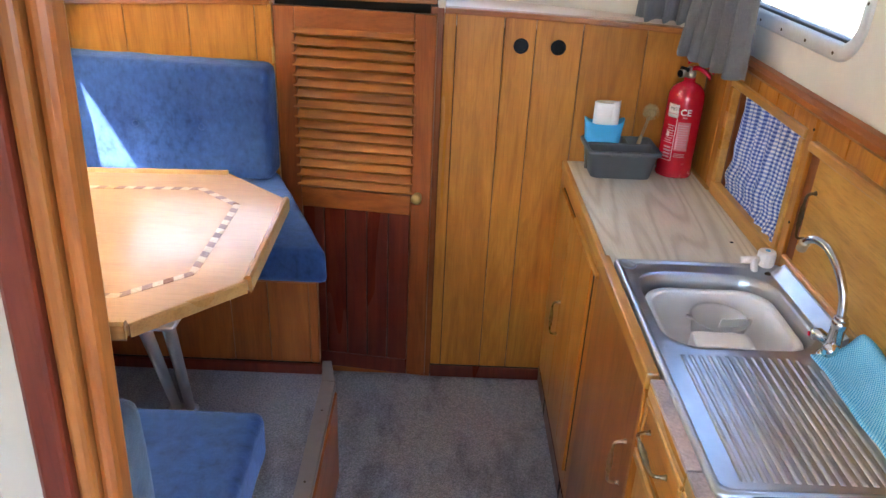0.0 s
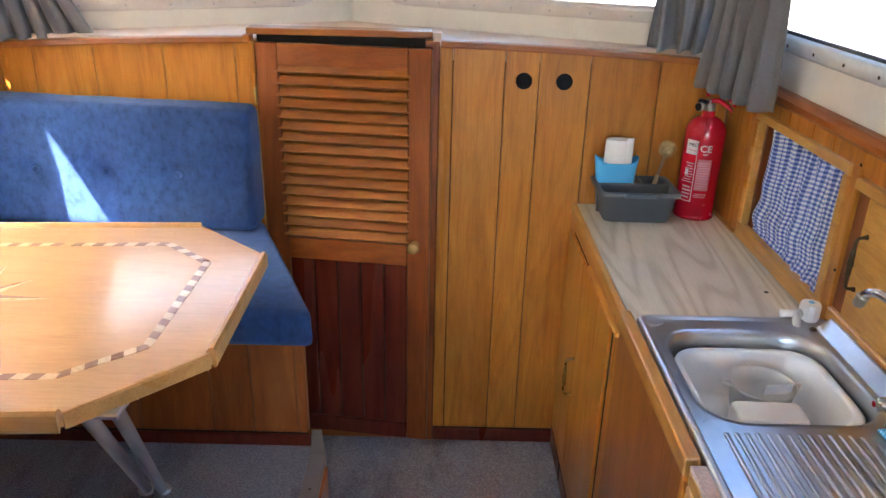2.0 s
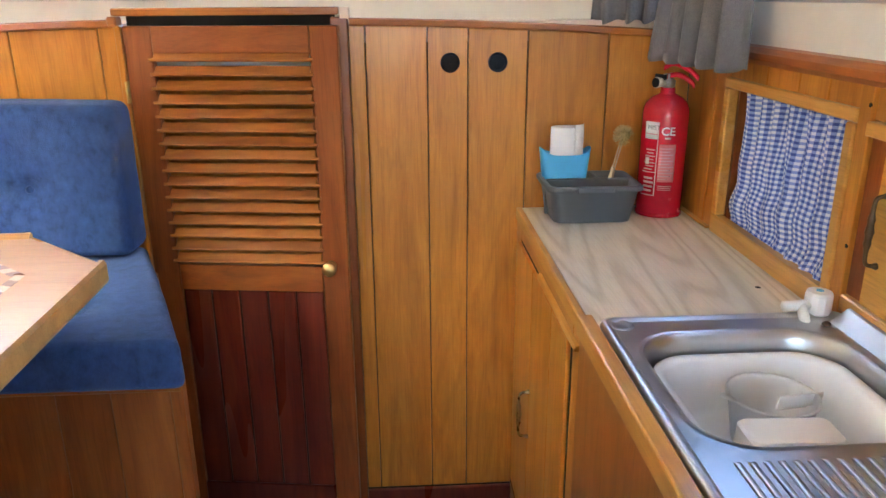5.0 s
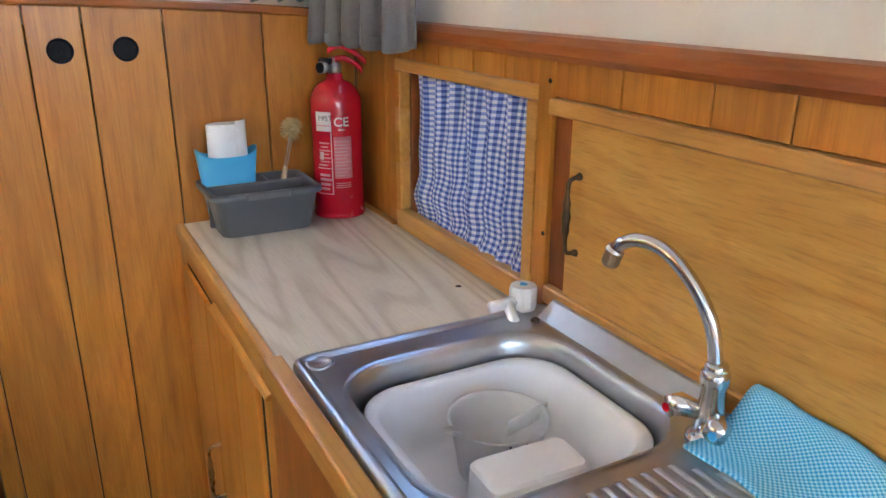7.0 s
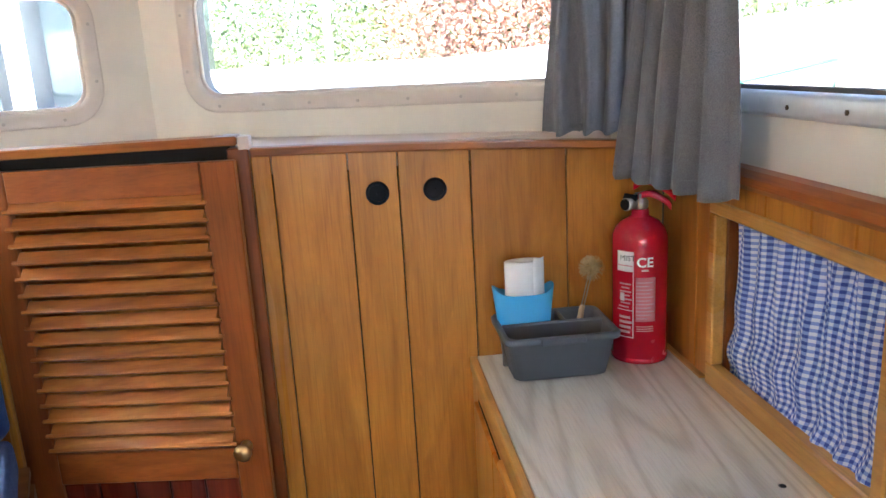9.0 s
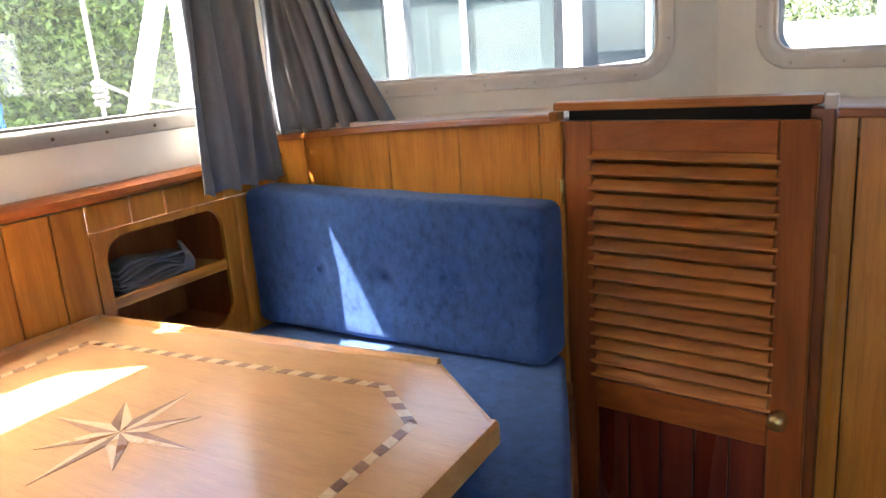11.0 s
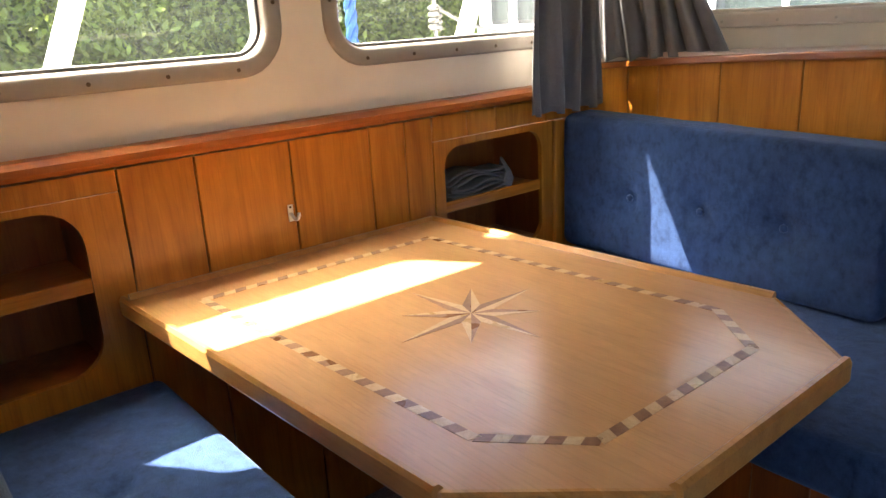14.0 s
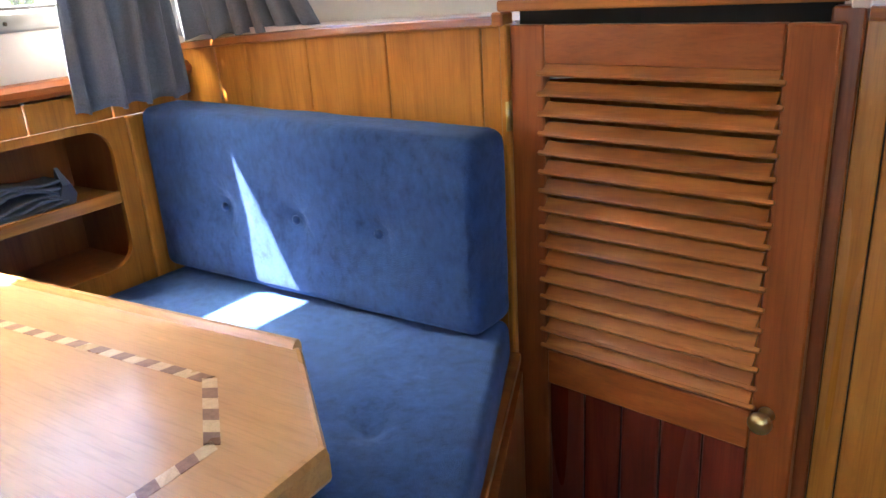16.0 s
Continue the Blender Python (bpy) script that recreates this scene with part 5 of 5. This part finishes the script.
part("bottom_runner", box(XR - 0.010, XR + 0.014, 0.95, 2.114, SINK + 0.006, 0.964, 0.003), LIPWOOD, hatch)
part("stile", box(XR + 0.000, XR + 0.016, 2.072, 2.113, 0.965, 1.242, 0.001), MAHOGANY, hatch, "reddish stile")
part("panel", box(XR - 0.002, XR + 0.010, 0.96, 2.070, 0.954, 1.241, 0.001), PLY, hatch, "yellowish plywood panel")
handle(hatch, (XR - 0.002, 2.043, 1.160), (XR - 0.002, 2.043, 1.040), (-0.022, 0, 0), BRONZE)

gc = thing("gingham_curtain", (XR, 2.41, oz0), "blue and white gingham curtain gathered on a wire", "curtain")
own = bmesh.new()
uv = own.loops.layers.uv.new("UVMap")
CO, RO = 90, 34
g = []
for r in range(RO + 1):
    v = r / RO
    row = []
    for c in range(CO + 1):
        u = c / CO
        y = oy1 - 0.035 - 0.012 * (1 - v) - u * (oy1 - oy0 - 0.075 - 0.01 * v)
        z = oz1 - 0.022 - v * (0.325 + 0.02 * u) + 0.004 * math.sin(u * 30) * v
        x = XR + 0.022 - 0.008 * v * v + (0.010 * (1 - 0.45 * v)) * math.sin(u * 44 + 1.2 * math.sin(v * 3 + u * 4)) + 0.004 * math.sin(u * 97 + v) * (1 - v) + 0.010 * v ** 3 * math.sin(v * 21 + u * 5)
        row.append(own.verts.new((x, y, z)))
    g.append(row)
for r in range(RO):
    for c in range(CO):
        f_ = own.faces.new((g[r][c], g[r][c + 1], g[r + 1][c + 1], g[r + 1][c]))
        for lo, (a, b) in zip(f_.loops, ((r, c), (r, c + 1), (r + 1, c + 1), (r + 1, c))):
            lo[uv].uv = (b / CO * 33 + 0.3 * math.sin(b * 0.3), a / RO * 29 + 0.5 * (a / RO) ** 3 * math.sin(b / CO * 8))
ob = part("cloth", own, GINGHAM, gc, "", True)
ob.modifiers.new("thick", "SOLIDIFY").thickness = 0.001
part("curtain_wire", tube([(XR + 0.020, oy0 + 0.02, oz1 - 0.028), (XR + 0.020, oy1 - 0.02, oz1 - 0.028)], 0.002, 6), NICKEL, gc)

# ---- on the worktop ----
caddy = thing("sink_caddy", (1.0, 2.85, WORK), "grey plastic sink caddy with divided compartments", "caddy")
cz = WORK + 0.001
def cad(g, z, grow=0.0):
    return [Vector((p[0], p[1], z)) for p in rrect(0.885 + g - grow, 1.125 - g + grow, 2.742 + g - grow, 2.925 - g + grow * 0.2, 0.022, 0, 5)]
shell = [cad(0.026, cz), cad(0.020, cz + 0.003), cad(0.006, cz + 0.085), cad(-0.003, cz + 0.088), cad(-0.004, cz + 0.098), cad(0.0, cz + 0.102), cad(0.008, cz + 0.101), cad(0.010, cz + 0.09), cad(0.022, cz + 0.008), cad(0.028, cz + 0.006)]
part("shell", loft(shell), GREY_TUB, caddy, "", True)
part("divider", box(0.893, 1.117, 2.838, 2.849, cz + 0.006, cz + 0.1005, 0.003), GREY_TUB, caddy)
part("divider", box(1.027, 1.038, 2.8495, 2.914, cz + 0.006, cz + 0.1005, 0.003), GREY_TUB, caddy)
part("grip", box(0.955, 1.050, 2.732, 2.745, cz + 0.086, cz + 0.103, 0.003), GREY_TUB, caddy, "moulded grip")
sleeve = thing("roll_holder", (0.965, 2.87, cz + 0.006), "bright blue plastic holder in the caddy", "holder")
loops = []
for k in range(40):
    a = 6.28318 * k / 40
    top = cz + 0.160 + 0.018 * abs(math.cos(a)) ** 2.5
    cx, cy = 0.954 + (0.064 if math.cos(a) > 0 else 0.072) * math.copysign(abs(math.cos(a)) ** 0.6, math.cos(a)), 2.8815 + 0.031 * math.copysign(abs(math.sin(a)) ** 0.6, math.sin(a))
    ix, iy = 0.954 + (cx - 0.954) * 0.95, 2.8815 + (cy - 2.8815) * 0.92
    kx, ky = 0.954 + (cx - 0.954) * 0.72, 2.8815 + (cy - 2.8815) * 0.78
    loops.append([(kx, ky, cz + 0.0075), (cx, cy, top), (ix, iy, top), (0.954 + (kx - 0.954) * 0.93, 2.8815 + (ky - 2.8815) * 0.9, cz + 0.0095)])
loops.append(loops[0])
part("sleeve", loft(loops, False, False), BLUE_TUB, sleeve, "", True)
roll = thing("paper_roll", (0.954, 2.869, cz + 0.01), "white paper roll standing in the blue holder", "paper roll")
rl = [[Vector((0.954 + r * (0.046 + 0.0012 * k / 36) / 0.04 * math.cos(6.28318 * k / 36), 2.8815 + r * 0.62 * math.sin(6.28318 * k / 36), z)) for k in range(37)] for r, z in ((0.036, cz + 0.012), (0.0375, cz + 0.014), (0.0375, cz + 0.230), (0.036, cz + 0.232), (0.016, cz + 0.2315), (0.014, cz + 0.21))]
part("roll", loft(rl, True, True, None, False), PAPER, roll, "", True)
own = loft([[(0.954 + 0.0440 * math.cos(a), 2.8815 + 0.0245 * math.sin(a), z) for a in (-1.2, -0.9, -0.6, -0.3, 0.0)] + [(0.954 + 0.0430 * math.cos(a), 2.8815 + 0.0237 * math.sin(a), z) for a in (0.0, -0.3, -0.6, -0.9, -1.2)] for z in (cz + 0.10, cz + 0.239)])
part("loose_end", own, PAPER, roll, "", True)
brush = thing("dish_brush", (1.08, 2.87, cz + 0.01), "wooden dish brush with round fibre head in the caddy", "brush")
part("handle", tube([(1.062, 2.872, cz + 0.012), (1.068, 2.868, cz + 0.06), (1.078, 2.860, cz + 0.125)], [0.006, 0.0085, 0.0055], 10), PALE_WOOD, brush, "", True)
for s in (-0.003, 0.003):
    part("wire_neck", tube([(1.078 + s, 2.860, cz + 0.122), (1.092 + s, 2.850, cz + 0.195)], 0.0014, 6), NICKEL, brush)
hc = Vector((1.095, 2.846, cz + 0.212))
part("core", revolve([(0.002, -0.016), (0.014, -0.010), (0.017, 0), (0.014, 0.010), (0.002, 0.016)], hc, 12), BRISTLE, brush)
own = bmesh.new()
rng = random.Random(9)
for k in range(420):
    d = Vector((rng.gauss(0, 1), rng.gauss(0, 0.75), rng.gauss(0, 1))).normalized()
    o = d.orthogonal().normalized() * 0.0011
    s = d.cross(o)
    p, q = hc + d * 0.010, hc + d * (0.026 + 0.004 * rng.random())
    va = [own.verts.new(p + o), own.verts.new(p + s), own.verts.new(q + s * 0.8), own.verts.new(q + o * 0.8)]
    own.faces.new(va)
part("bristles", own, BRISTLE, brush, "stiff straw-coloured bristles")

# fire extinguisher
ex = (1.206, 2.856)
ext = thing("fire_extinguisher", (*ex, WORK), "red water-mist fire extinguisher standing in the worktop corner", "fire extinguisher")
R = 0.060
part("cylinder", revolve([(0.050, 0.001), (0.056, 0.003), (R, 0.012), (R, 0.262), (0.0585, 0.280), (0.052, 0.296), (0.040, 0.309), (0.024, 0.317), (0.019, 0.320), (0.018, 0.334)], (*ex, WORK), 40), RED, ext, "", True)
part("base_ring", revolve([(0.054, 0), (0.0612, 0.001), (0.0612, 0.010), (R, 0.012)], (*ex, WORK), 40, "z", None, False), RED, ext, "", True)
part("valve", revolve([(0.014, 0.334), (0.017, 0.338), (0.017, 0.352), (0.011, 0.356), (0.011, 0.368)], (*ex, WORK), 16), NICKEL, ext, "metal valve", True)
part("gauge", tube([(ex[0] - 0.015, ex[1] - 0.006, WORK + 0.347), (ex[0] - 0.038, ex[1] - 0.016, WORK + 0.348)], [0.010, 0.014], 16), NICKEL, ext, "pressure gauge", True)
part("gauge_glass", tube([(ex[0] - 0.038, ex[1] - 0.016, WORK + 0.348), (ex[0] - 0.041, ex[1] - 0.0175, WORK + 0.348)], [0.012, 0.012], 16), BLACK, ext)
part("nozzle", tube([(ex[0] - 0.012, ex[1] - 0.012, WORK + 0.358), (ex[0] - 0.034, ex[1] + 0.004, WORK + 0.362)], [0.009, 0.007], 12), BLACK, ext, "black nozzle", True)
def lever(pts, w, name):
    loops = []
    for p in bend(pts, 5):
        p = Vector(p)
        loops.append([p + Vector((0.4, -0.9, 0)).normalized().cross(Vector((0, 0, 1))) * w * 0.0 + q for q in (Vector((0.5, 0.86, 0)) * w + Vector((0, 0, 0.013)), Vector((0.5, 0.86, 0)) * w, Vector((-0.5, -0.86, 0)) * w, Vector((-0.5, -0.86, 0)) * w + Vector((0, 0, 0.013)))])
    part(name, loft(loops), RED, ext, "red lever", True)
Lx, Ly, Lz = ex[0], ex[1], WORK
lever([(Lx - 0.012, Ly + 0.004, Lz + 0.376), (Lx + 0.012, Ly - 0.006, Lz + 0.388), (Lx + 0.045, Ly - 0.022, Lz + 0.372), (Lx + 0.066, Ly - 0.032, Lz + 0.352)], 0.010, "squeeze_lever")
lever([(Lx - 0.004, Ly, Lz + 0.356), (Lx + 0.022, Ly - 0.011, Lz + 0.360), (Lx + 0.048, Ly - 0.023, Lz + 0.345), (Lx + 0.058, Ly - 0.029, Lz + 0.332)], 0.009, "carry_handle")
part("safety_pin", tube([(Lx - 0.018, Ly - 0.012, Lz + 0.368), (Lx + 0.012, Ly + 0.004, Lz + 0.370)], 0.0016, 6), NICKEL, ext)
def wrap(a0, a1, z0, z1, material, name, lift=0.0006, label=""):
    """A printed field on the cylinder between two angles (degrees) and two heights."""
    n = max(2, int((a1 - a0) / 6))
    loops = []
    for k in range(n + 1):
        a = radians(a0 + (a1 - a0) * k / n)
        c, s = math.cos(a), math.sin(a)
        loops.append([(ex[0] + (R + h) * c, ex[1] + (R + h) * s, WORK + z) for h, z in ((0.0001, z0), (lift, z0), (lift, z1), (0.0001, z1))])
    return part(name, loft(loops), material, ext, label, True)
# printing faces the cabin: the label's middle looks aft and a little to port
A = -108.0
wrap(A - 52, A - 14, 0.208, 0.252, LABEL_WHITE, "label", label="white name panel")
wrap(A - 16, A - 14, 0.06, 0.207, LABEL_WHITE, "label_rule", label="white rule")
wrap(A - 52, A - 16.5, 0.06, 0.0615, LABEL_WHITE, "label_rule", label="white rule")
wrap(A - 52, A - 16.5, 0.121, 0.1225, LABEL_WHITE, "label_rule", label="white rule")
wrap(A - 10, A + 30, 0.098, 0.196, LABEL_PINK, "label", 0.0005, "faded text field")
for k in range(11):
    wrap(A - 9, A + 14 + (k * 7) % 15, 0.104 + k * 0.008, 0.1062 + k * 0.008, PRINT, "text_bar", 0.0008, "white print")
for k in range(3):
    wrap(A - 8, A + 26, 0.086 - k * 0.005, 0.0875 - k * 0.005, PRINT, "text_bar", 0.0008, "white print")
for k in range(7):
    wrap(A - 48 + (k * 5) % 9, A - 24 + (k * 3) % 7, 0.128 + k * 0.0085, 0.131 + k * 0.0085, PRINT, "text_bar", 0.0007, "white print")
wrap(A - 44, A - 34, 0.142, 0.160, LABEL_WHITE, "pictogram", 0.0009, "white pictogram")
for k in range(4):
    wrap(A - 46, A - 22 + (k * 7) % 5, 0.07 + k * 0.011, 0.0755 + k * 0.011, PRINT, "text_bar", 0.0007, "white print")


def lettering(text, angle, z, size, material, name="lettering", boldness=0.0):
    """Letters bent round the cylinder."""
    cu = bpy.data.curves.new("letters", "FONT")
    cu.body, cu.size, cu.align_x, cu.offset, cu.resolution_u = text, size, "CENTER", boldness, 3
    tmp = bpy.data.objects.new("letters", cu)
    me = bpy.data.meshes.new_from_object(tmp)
    own = bmesh.new()
    own.from_mesh(me)
    bpy.data.objects.remove(tmp)
    bpy.data.meshes.remove(me)
    for v in own.verts:
        a = radians(angle) + v.co.x / R
        v.co = Vector((ex[0] + (R + 0.0012) * math.cos(a), ex[1] + (R + 0.0012) * math.sin(a), WORK + z + v.co.y))
    part(name, own, material, ext, "printed words")
lettering("MIST", A - 27, 0.232, 0.017, BLACK)
wrap(A - 50, A - 17, 0.220, 0.222, LABEL_PINK, "text_bar", 0.0008)
lettering("CE", A + 8, 0.220, 0.029, LABEL_WHITE, boldness=0.0006)
wrap(A + 1, A + 15, 0.210, 0.214, PRINT, "text_bar", 0.0007, "white print")


# ---- outside ----
def leaves(name, boxes, n, size, material, label, seed, clump=40, spread=0.17):
    """A thicket: many small leaf blades in uneven clumps within boxes (x0, x1, y0, y1, z0, z1)."""
    rng = np.random.default_rng(seed)
    vs, fs = [], []
    for b in boxes:
        lo, hi = np.array(b[0::2]), np.array(b[1::2])
        clumps = lo + (hi - lo) * rng.random((max(6, n // clump), 3))
        c = clumps[rng.integers(0, len(clumps), n)] + rng.normal(0, 1, (n, 3)) * spread
        d = rng.normal(0, 1, (n, 3))
        d /= np.linalg.norm(d, axis=1)[:, None]
        e = np.cross(d, rng.normal(0, 1, (n, 3)))
        e /= np.linalg.norm(e, axis=1)[:, None]
        s = size * (0.6 + 0.8 * rng.random((n, 1)))
        quad = np.stack([c - d * s, c + e * s * 0.45, c + d * s, c - e * s * 0.45], 1).reshape(-1, 3)
        base = sum(len(v) for v in vs)
        vs.append(quad)
        fs.append(np.arange(4 * n).reshape(-1, 4) + base)
    me = bpy.data.meshes.new(name)
    me.from_pydata(np.concatenate(vs).tolist(), [], np.concatenate(fs).tolist())
    me.materials.append(material)
    return tagged(new(name, me), label, "foliage", kind="stuff")
leaves("thicket", [(-7.2, -5.6, -3.0, 4.5, -0.3, 4.2), (-7.6, -6.0, 3.5, 9.5, -0.3, 4.2)], 150000, 0.042, LEAF, "sunlit green thicket on the bank", 1, 260, 0.24)
leaves("hedge", [(-2.0, 9.0, 11.0, 12.2, 0.9, 3.8), (7.0, 8.2, 2.0, 11.0, 0.6, 3.8)], 150000, 0.032, PALE_LEAF, "sunlit green hedge beyond the quay", 2)
leaves("flowering_shrub", [(1.0, 3.2, 10.6, 11.4, 1.6, 2.8)], 14000, 0.035, RED_LEAF, "reddish flowering shrub in the hedge", 3)
single("bank", box(-40, -7.9, -40, 40, -1.6, 3.6, 0), plain("bank_green", (0.05, 0.08, 0.02), 0.9, spots=0.6, scale=3), "dark green overgrown bank behind the thicket", "ground", kind="structure")
single("quay", box(-4.5, 40, 9.6, 40, -1.6, 0.9, 0), plain("concrete", (0.5, 0.48, 0.44), 0.8), "pale concrete quay", "ground", kind="structure")
single("water", box(-600, 600, -600, 600, -1.0, -0.9, 0), WATER, "still grey-green water", "water", kind="structure")
single("foredeck", prism([(-1.36, 2.95), (-1.05, 2.955), (0.06, 3.56), (1.27, 2.955), (1.57, 2.95), (1.15, 4.6), (0.12, 6.0), (-0.9, 4.6)], 1.24, 1.31, 0.01), WHITE_HULL, "white painted foredeck", "deck", kind="structure")
# neighbouring white cruiser ahead to port
nb = thing("moored_cruiser", (-2.0, 6.4, -0.9), "white moored cruiser with large cabin windows", "boat")
sides = [[(x, y0, -0.9), (x, y1, -0.9), (x, y1 + 0.1, zt), (x, y0 - 0.1, zt)] for x, y0, y1, zt in ((-4.35, 5.1, 8.2, 1.30), (-3.0, 5.0, 8.3, 1.32), (-2.0, 5.0, 8.2, 1.36), (-0.8, 5.2, 8.0, 1.46), (0.2, 5.8, 7.4, 1.55), (0.9, 6.5, 6.7, 1.60))]
part("hull", loft(sides), WHITE_HULL, nb)
part("cabin", prism([(-4.25, 5.36), (-1.4, 5.30), (-0.35, 5.75), (-0.35, 7.3), (-4.25, 7.9)], 1.28, 1.42, 0.02), WHITE_HULL, nb)
NGLASS = plain("grey_glass", (0.055, 0.068, 0.066), 0.12, spots=0.5, scale=1.6, Specular_IOR_Level=0.2)
for ax, ay, bx, by in ((-4.18, 5.42, -2.32, 5.39), (-2.10, 5.385, -1.16, 5.37), (-0.96, 5.52, -0.44, 5.80), (-0.42, 5.90, -0.42, 7.2)):
    d = Vector((bx - ax, by - ay, 0)).normalized()
    n = Vector((-d.y, d.x, 0)) * 0.01
    part("window_pane", prism([(ax, ay), (bx, by), (bx + n.x, by + n.y), (ax + n.x, ay + n.y)], 1.45, 2.5, 0), NGLASS, nb, "grey reflecting window")
part("saloon", prism([(-4.2, 5.44), (-1.45, 5.40), (-0.44, 5.84), (-0.44, 7.2), (-4.2, 7.8)], 1.421, 2.55, 0), plain("saloon_inside", (0.12, 0.13, 0.125), 0.7, spots=0.4, scale=2), nb)
part("roof", prism([(-4.4, 5.2), (-1.35, 5.1), (-0.2, 5.6), (-0.2, 7.5), (-4.4, 8.0)], 2.551, 2.65, 0.03), WHITE_HULL, nb)
for x, y, w in ((-3.0, 5.40, 0.04), (-2.21, 5.37, 0.10), (-1.72, 5.37, 0.025), (-1.06, 5.40, 0.09), (-0.70, 5.63, 0.02), (-0.41, 5.80, 0.05), (-4.17, 5.40, 0.09), (-3.86, 5.40, 0.05)):
    part("mullion", box(x - w / 2, x + w / 2, y - 0.03, y + 0.03, 1.421, 2.55, 0.004), WHITE_HULL, nb)
bow = [[(x, y0, -0.9), (x, y1, -0.9), (x, y1 + 0.25, zt - 0.35), (x, y1 + 0.3, zt), (x, y0 - 0.3, zt), (x, y0 - 0.25, zt - 0.35)] for x, y0, y1, zt in ((-1.6, 7.9, 9.0, 1.42), (0.0, 7.7, 9.1, 1.52), (2.0, 7.7, 9.1, 1.66), (4.0, 7.9, 9.0, 1.80), (5.6, 8.3, 8.6, 1.95))]
cr = thing("moored_yacht", (2.0, 8.4, -0.9), "white yacht hull lying across ahead", "boat")
part("hull", loft(bow), WHITE_HULL, cr)
part("deck_house", prism([(-1.2, 8.1), (0.9, 8.0), (1.5, 8.3), (1.5, 8.6), (0.9, 8.9), (-1.2, 8.9)], 1.45, 1.62, 0.03), WHITE_HULL, cr)
for x in (0.4, 2.6, 4.2):
    part("stanchion", tube([(x, 7.9, 1.5), (x, 7.9, 2.6)], 0.03, 6), WHITE_HULL, cr)
# ropes and a stanchion beside the port window
rope = thing("blue_rope", (-1.75, 2.53, 1.3), "blue braided mooring rope hanging outside the window", "rope")
BLUE_ROPE = plain("blue_rope", (0.015, 0.10, 0.38), 0.7, spots=0.4, scale=90)
for s in (0, 2.09, 4.19):
    part("strand", tube([(-1.75 + 0.011 * math.cos(k * 0.55 + s), 2.528 + 0.011 * math.sin(k * 0.55 + s), 1.24 + 0.0125 * k) for k in range(90)], 0.010, 6), BLUE_ROPE, rope, "", True)
part("bight", tube(bend([(-1.75, 2.505, 1.62), (-1.76, 2.48, 1.8), (-1.75, 2.50, 2.1), (-1.75, 2.53, 2.36)], 6), 0.013, 7), BLUE_ROPE, rope, "", True)
rope2 = thing("white_rope", (-1.75, 2.88, 1.3), "pale rope with a knot outside the window", "rope")
ROPE = plain("pale_rope", (0.26, 0.24, 0.20), 0.8, spots=0.3, scale=120)
part("line", tube([(-1.75, 2.885, 1.24), (-1.75, 2.88, 1.5), (-1.76, 2.87, 2.4)], 0.008, 7), ROPE, rope2)
for k in range(4):
    part("turn", tube([(-1.75 + 0.017 * math.cos(a * 0.7), 2.882 + 0.017 * math.sin(a * 0.7), 1.485 + 0.021 * k + 0.001 * a) for a in range(10)], 0.010, 6), ROPE, rope2, "", True)
part("tail", tube([(-1.75, 2.89, 1.555), (-1.74, 3.0, 1.50), (-1.75, 3.30, 1.43)], 0.007, 6), ROPE, rope2)
POST_Y = 1.665
for x0, y0, x1, y1 in ((-1.75, 2.93, -1.75, 3.36), (-1.75, POST_Y - 0.13, -1.75, POST_Y + 0.32)):
    st = thing("stanchion", (x0, y0, 1.2), "white painted flat stanchion outside the window", "post", "stanchions")
    lo, hi = Vector((x0, y0, 1.25)), Vector((x1, y1, 2.3))
    part("post", loft([[p + Vector((a, b, 0)) for a, b in ((-0.02, -0.028), (0.02, -0.028), (0.02, 0.028), (-0.02, 0.028))] for p in (lo, hi)]), WHITE_HULL, st)
    part("foot", box(x0 - 0.04, x0 + 0.04, y0 - 0.05, y0 + 0.05, 1.2, 1.25, 0.004), WHITE_HULL, st)
single("side_deck_rail", box(-1.80, -1.40, 0.9, 3.6, 1.17, 1.20, 0.005), WHITE_HULL, "white bulwark capping along the side deck", "deck", kind="structure")
# pale timber jetty to starboard, with a hose and a post
jet = thing("jetty", (4.0, 5.0, -0.9), "weathered pale timber jetty", "jetty")
JETTY = wood("weathered_timber", (0.27, 0.24, 0.19), (0.35, 0.31, 0.25), (0.42, 0.38, 0.32), axis="y", rough=0.8, coat=0.0)
for k in range(24):
    part("plank", box(2.3 + 0.19 * k, 2.3 + 0.19 * k + 0.17, 1.0, 9.4, 1.20, 1.235, 0.004), JETTY, jet)
for y in (1.4, 5.0, 9.0):
    part("pile", tube([(2.4, y, -1.5), (2.4, y, 1.19)], 0.09, 10), JETTY, jet)
    part("pile", tube([(6.6, y, -1.5), (6.6, y, 1.19)], 0.09, 10), JETTY, jet)
part("sleeper", box(4.6, 4.8, 3.0, 6.6, 1.236, 1.50, 0.01), JETTY, jet)
hose = thing("garden_hose", (3.6, 6.2, 1.236), "green garden hose lying on the jetty", "hose")
part("hose", tube(bend([(2.9, 6.9, 1.25), (3.2, 6.5, 1.32), (3.6, 6.2, 1.42), (3.9, 6.3, 1.44), (4.2, 6.8, 1.25)], 6), 0.018, 8), plain("green_hose", (0.04, 0.22, 0.15), 0.4), hose, "", True)
wp = thing("jetty_post", (3.9, 5.2, 1.236), "white painted jetty post", "post")
part("post", box(3.84, 3.96, 5.14, 5.26, 1.236, 2.6, 0.006), WHITE_HULL, wp)
part("cap", box(3.82, 3.98, 5.12, 5.28, 2.601, 2.64, 0.006), WHITE_HULL, wp)
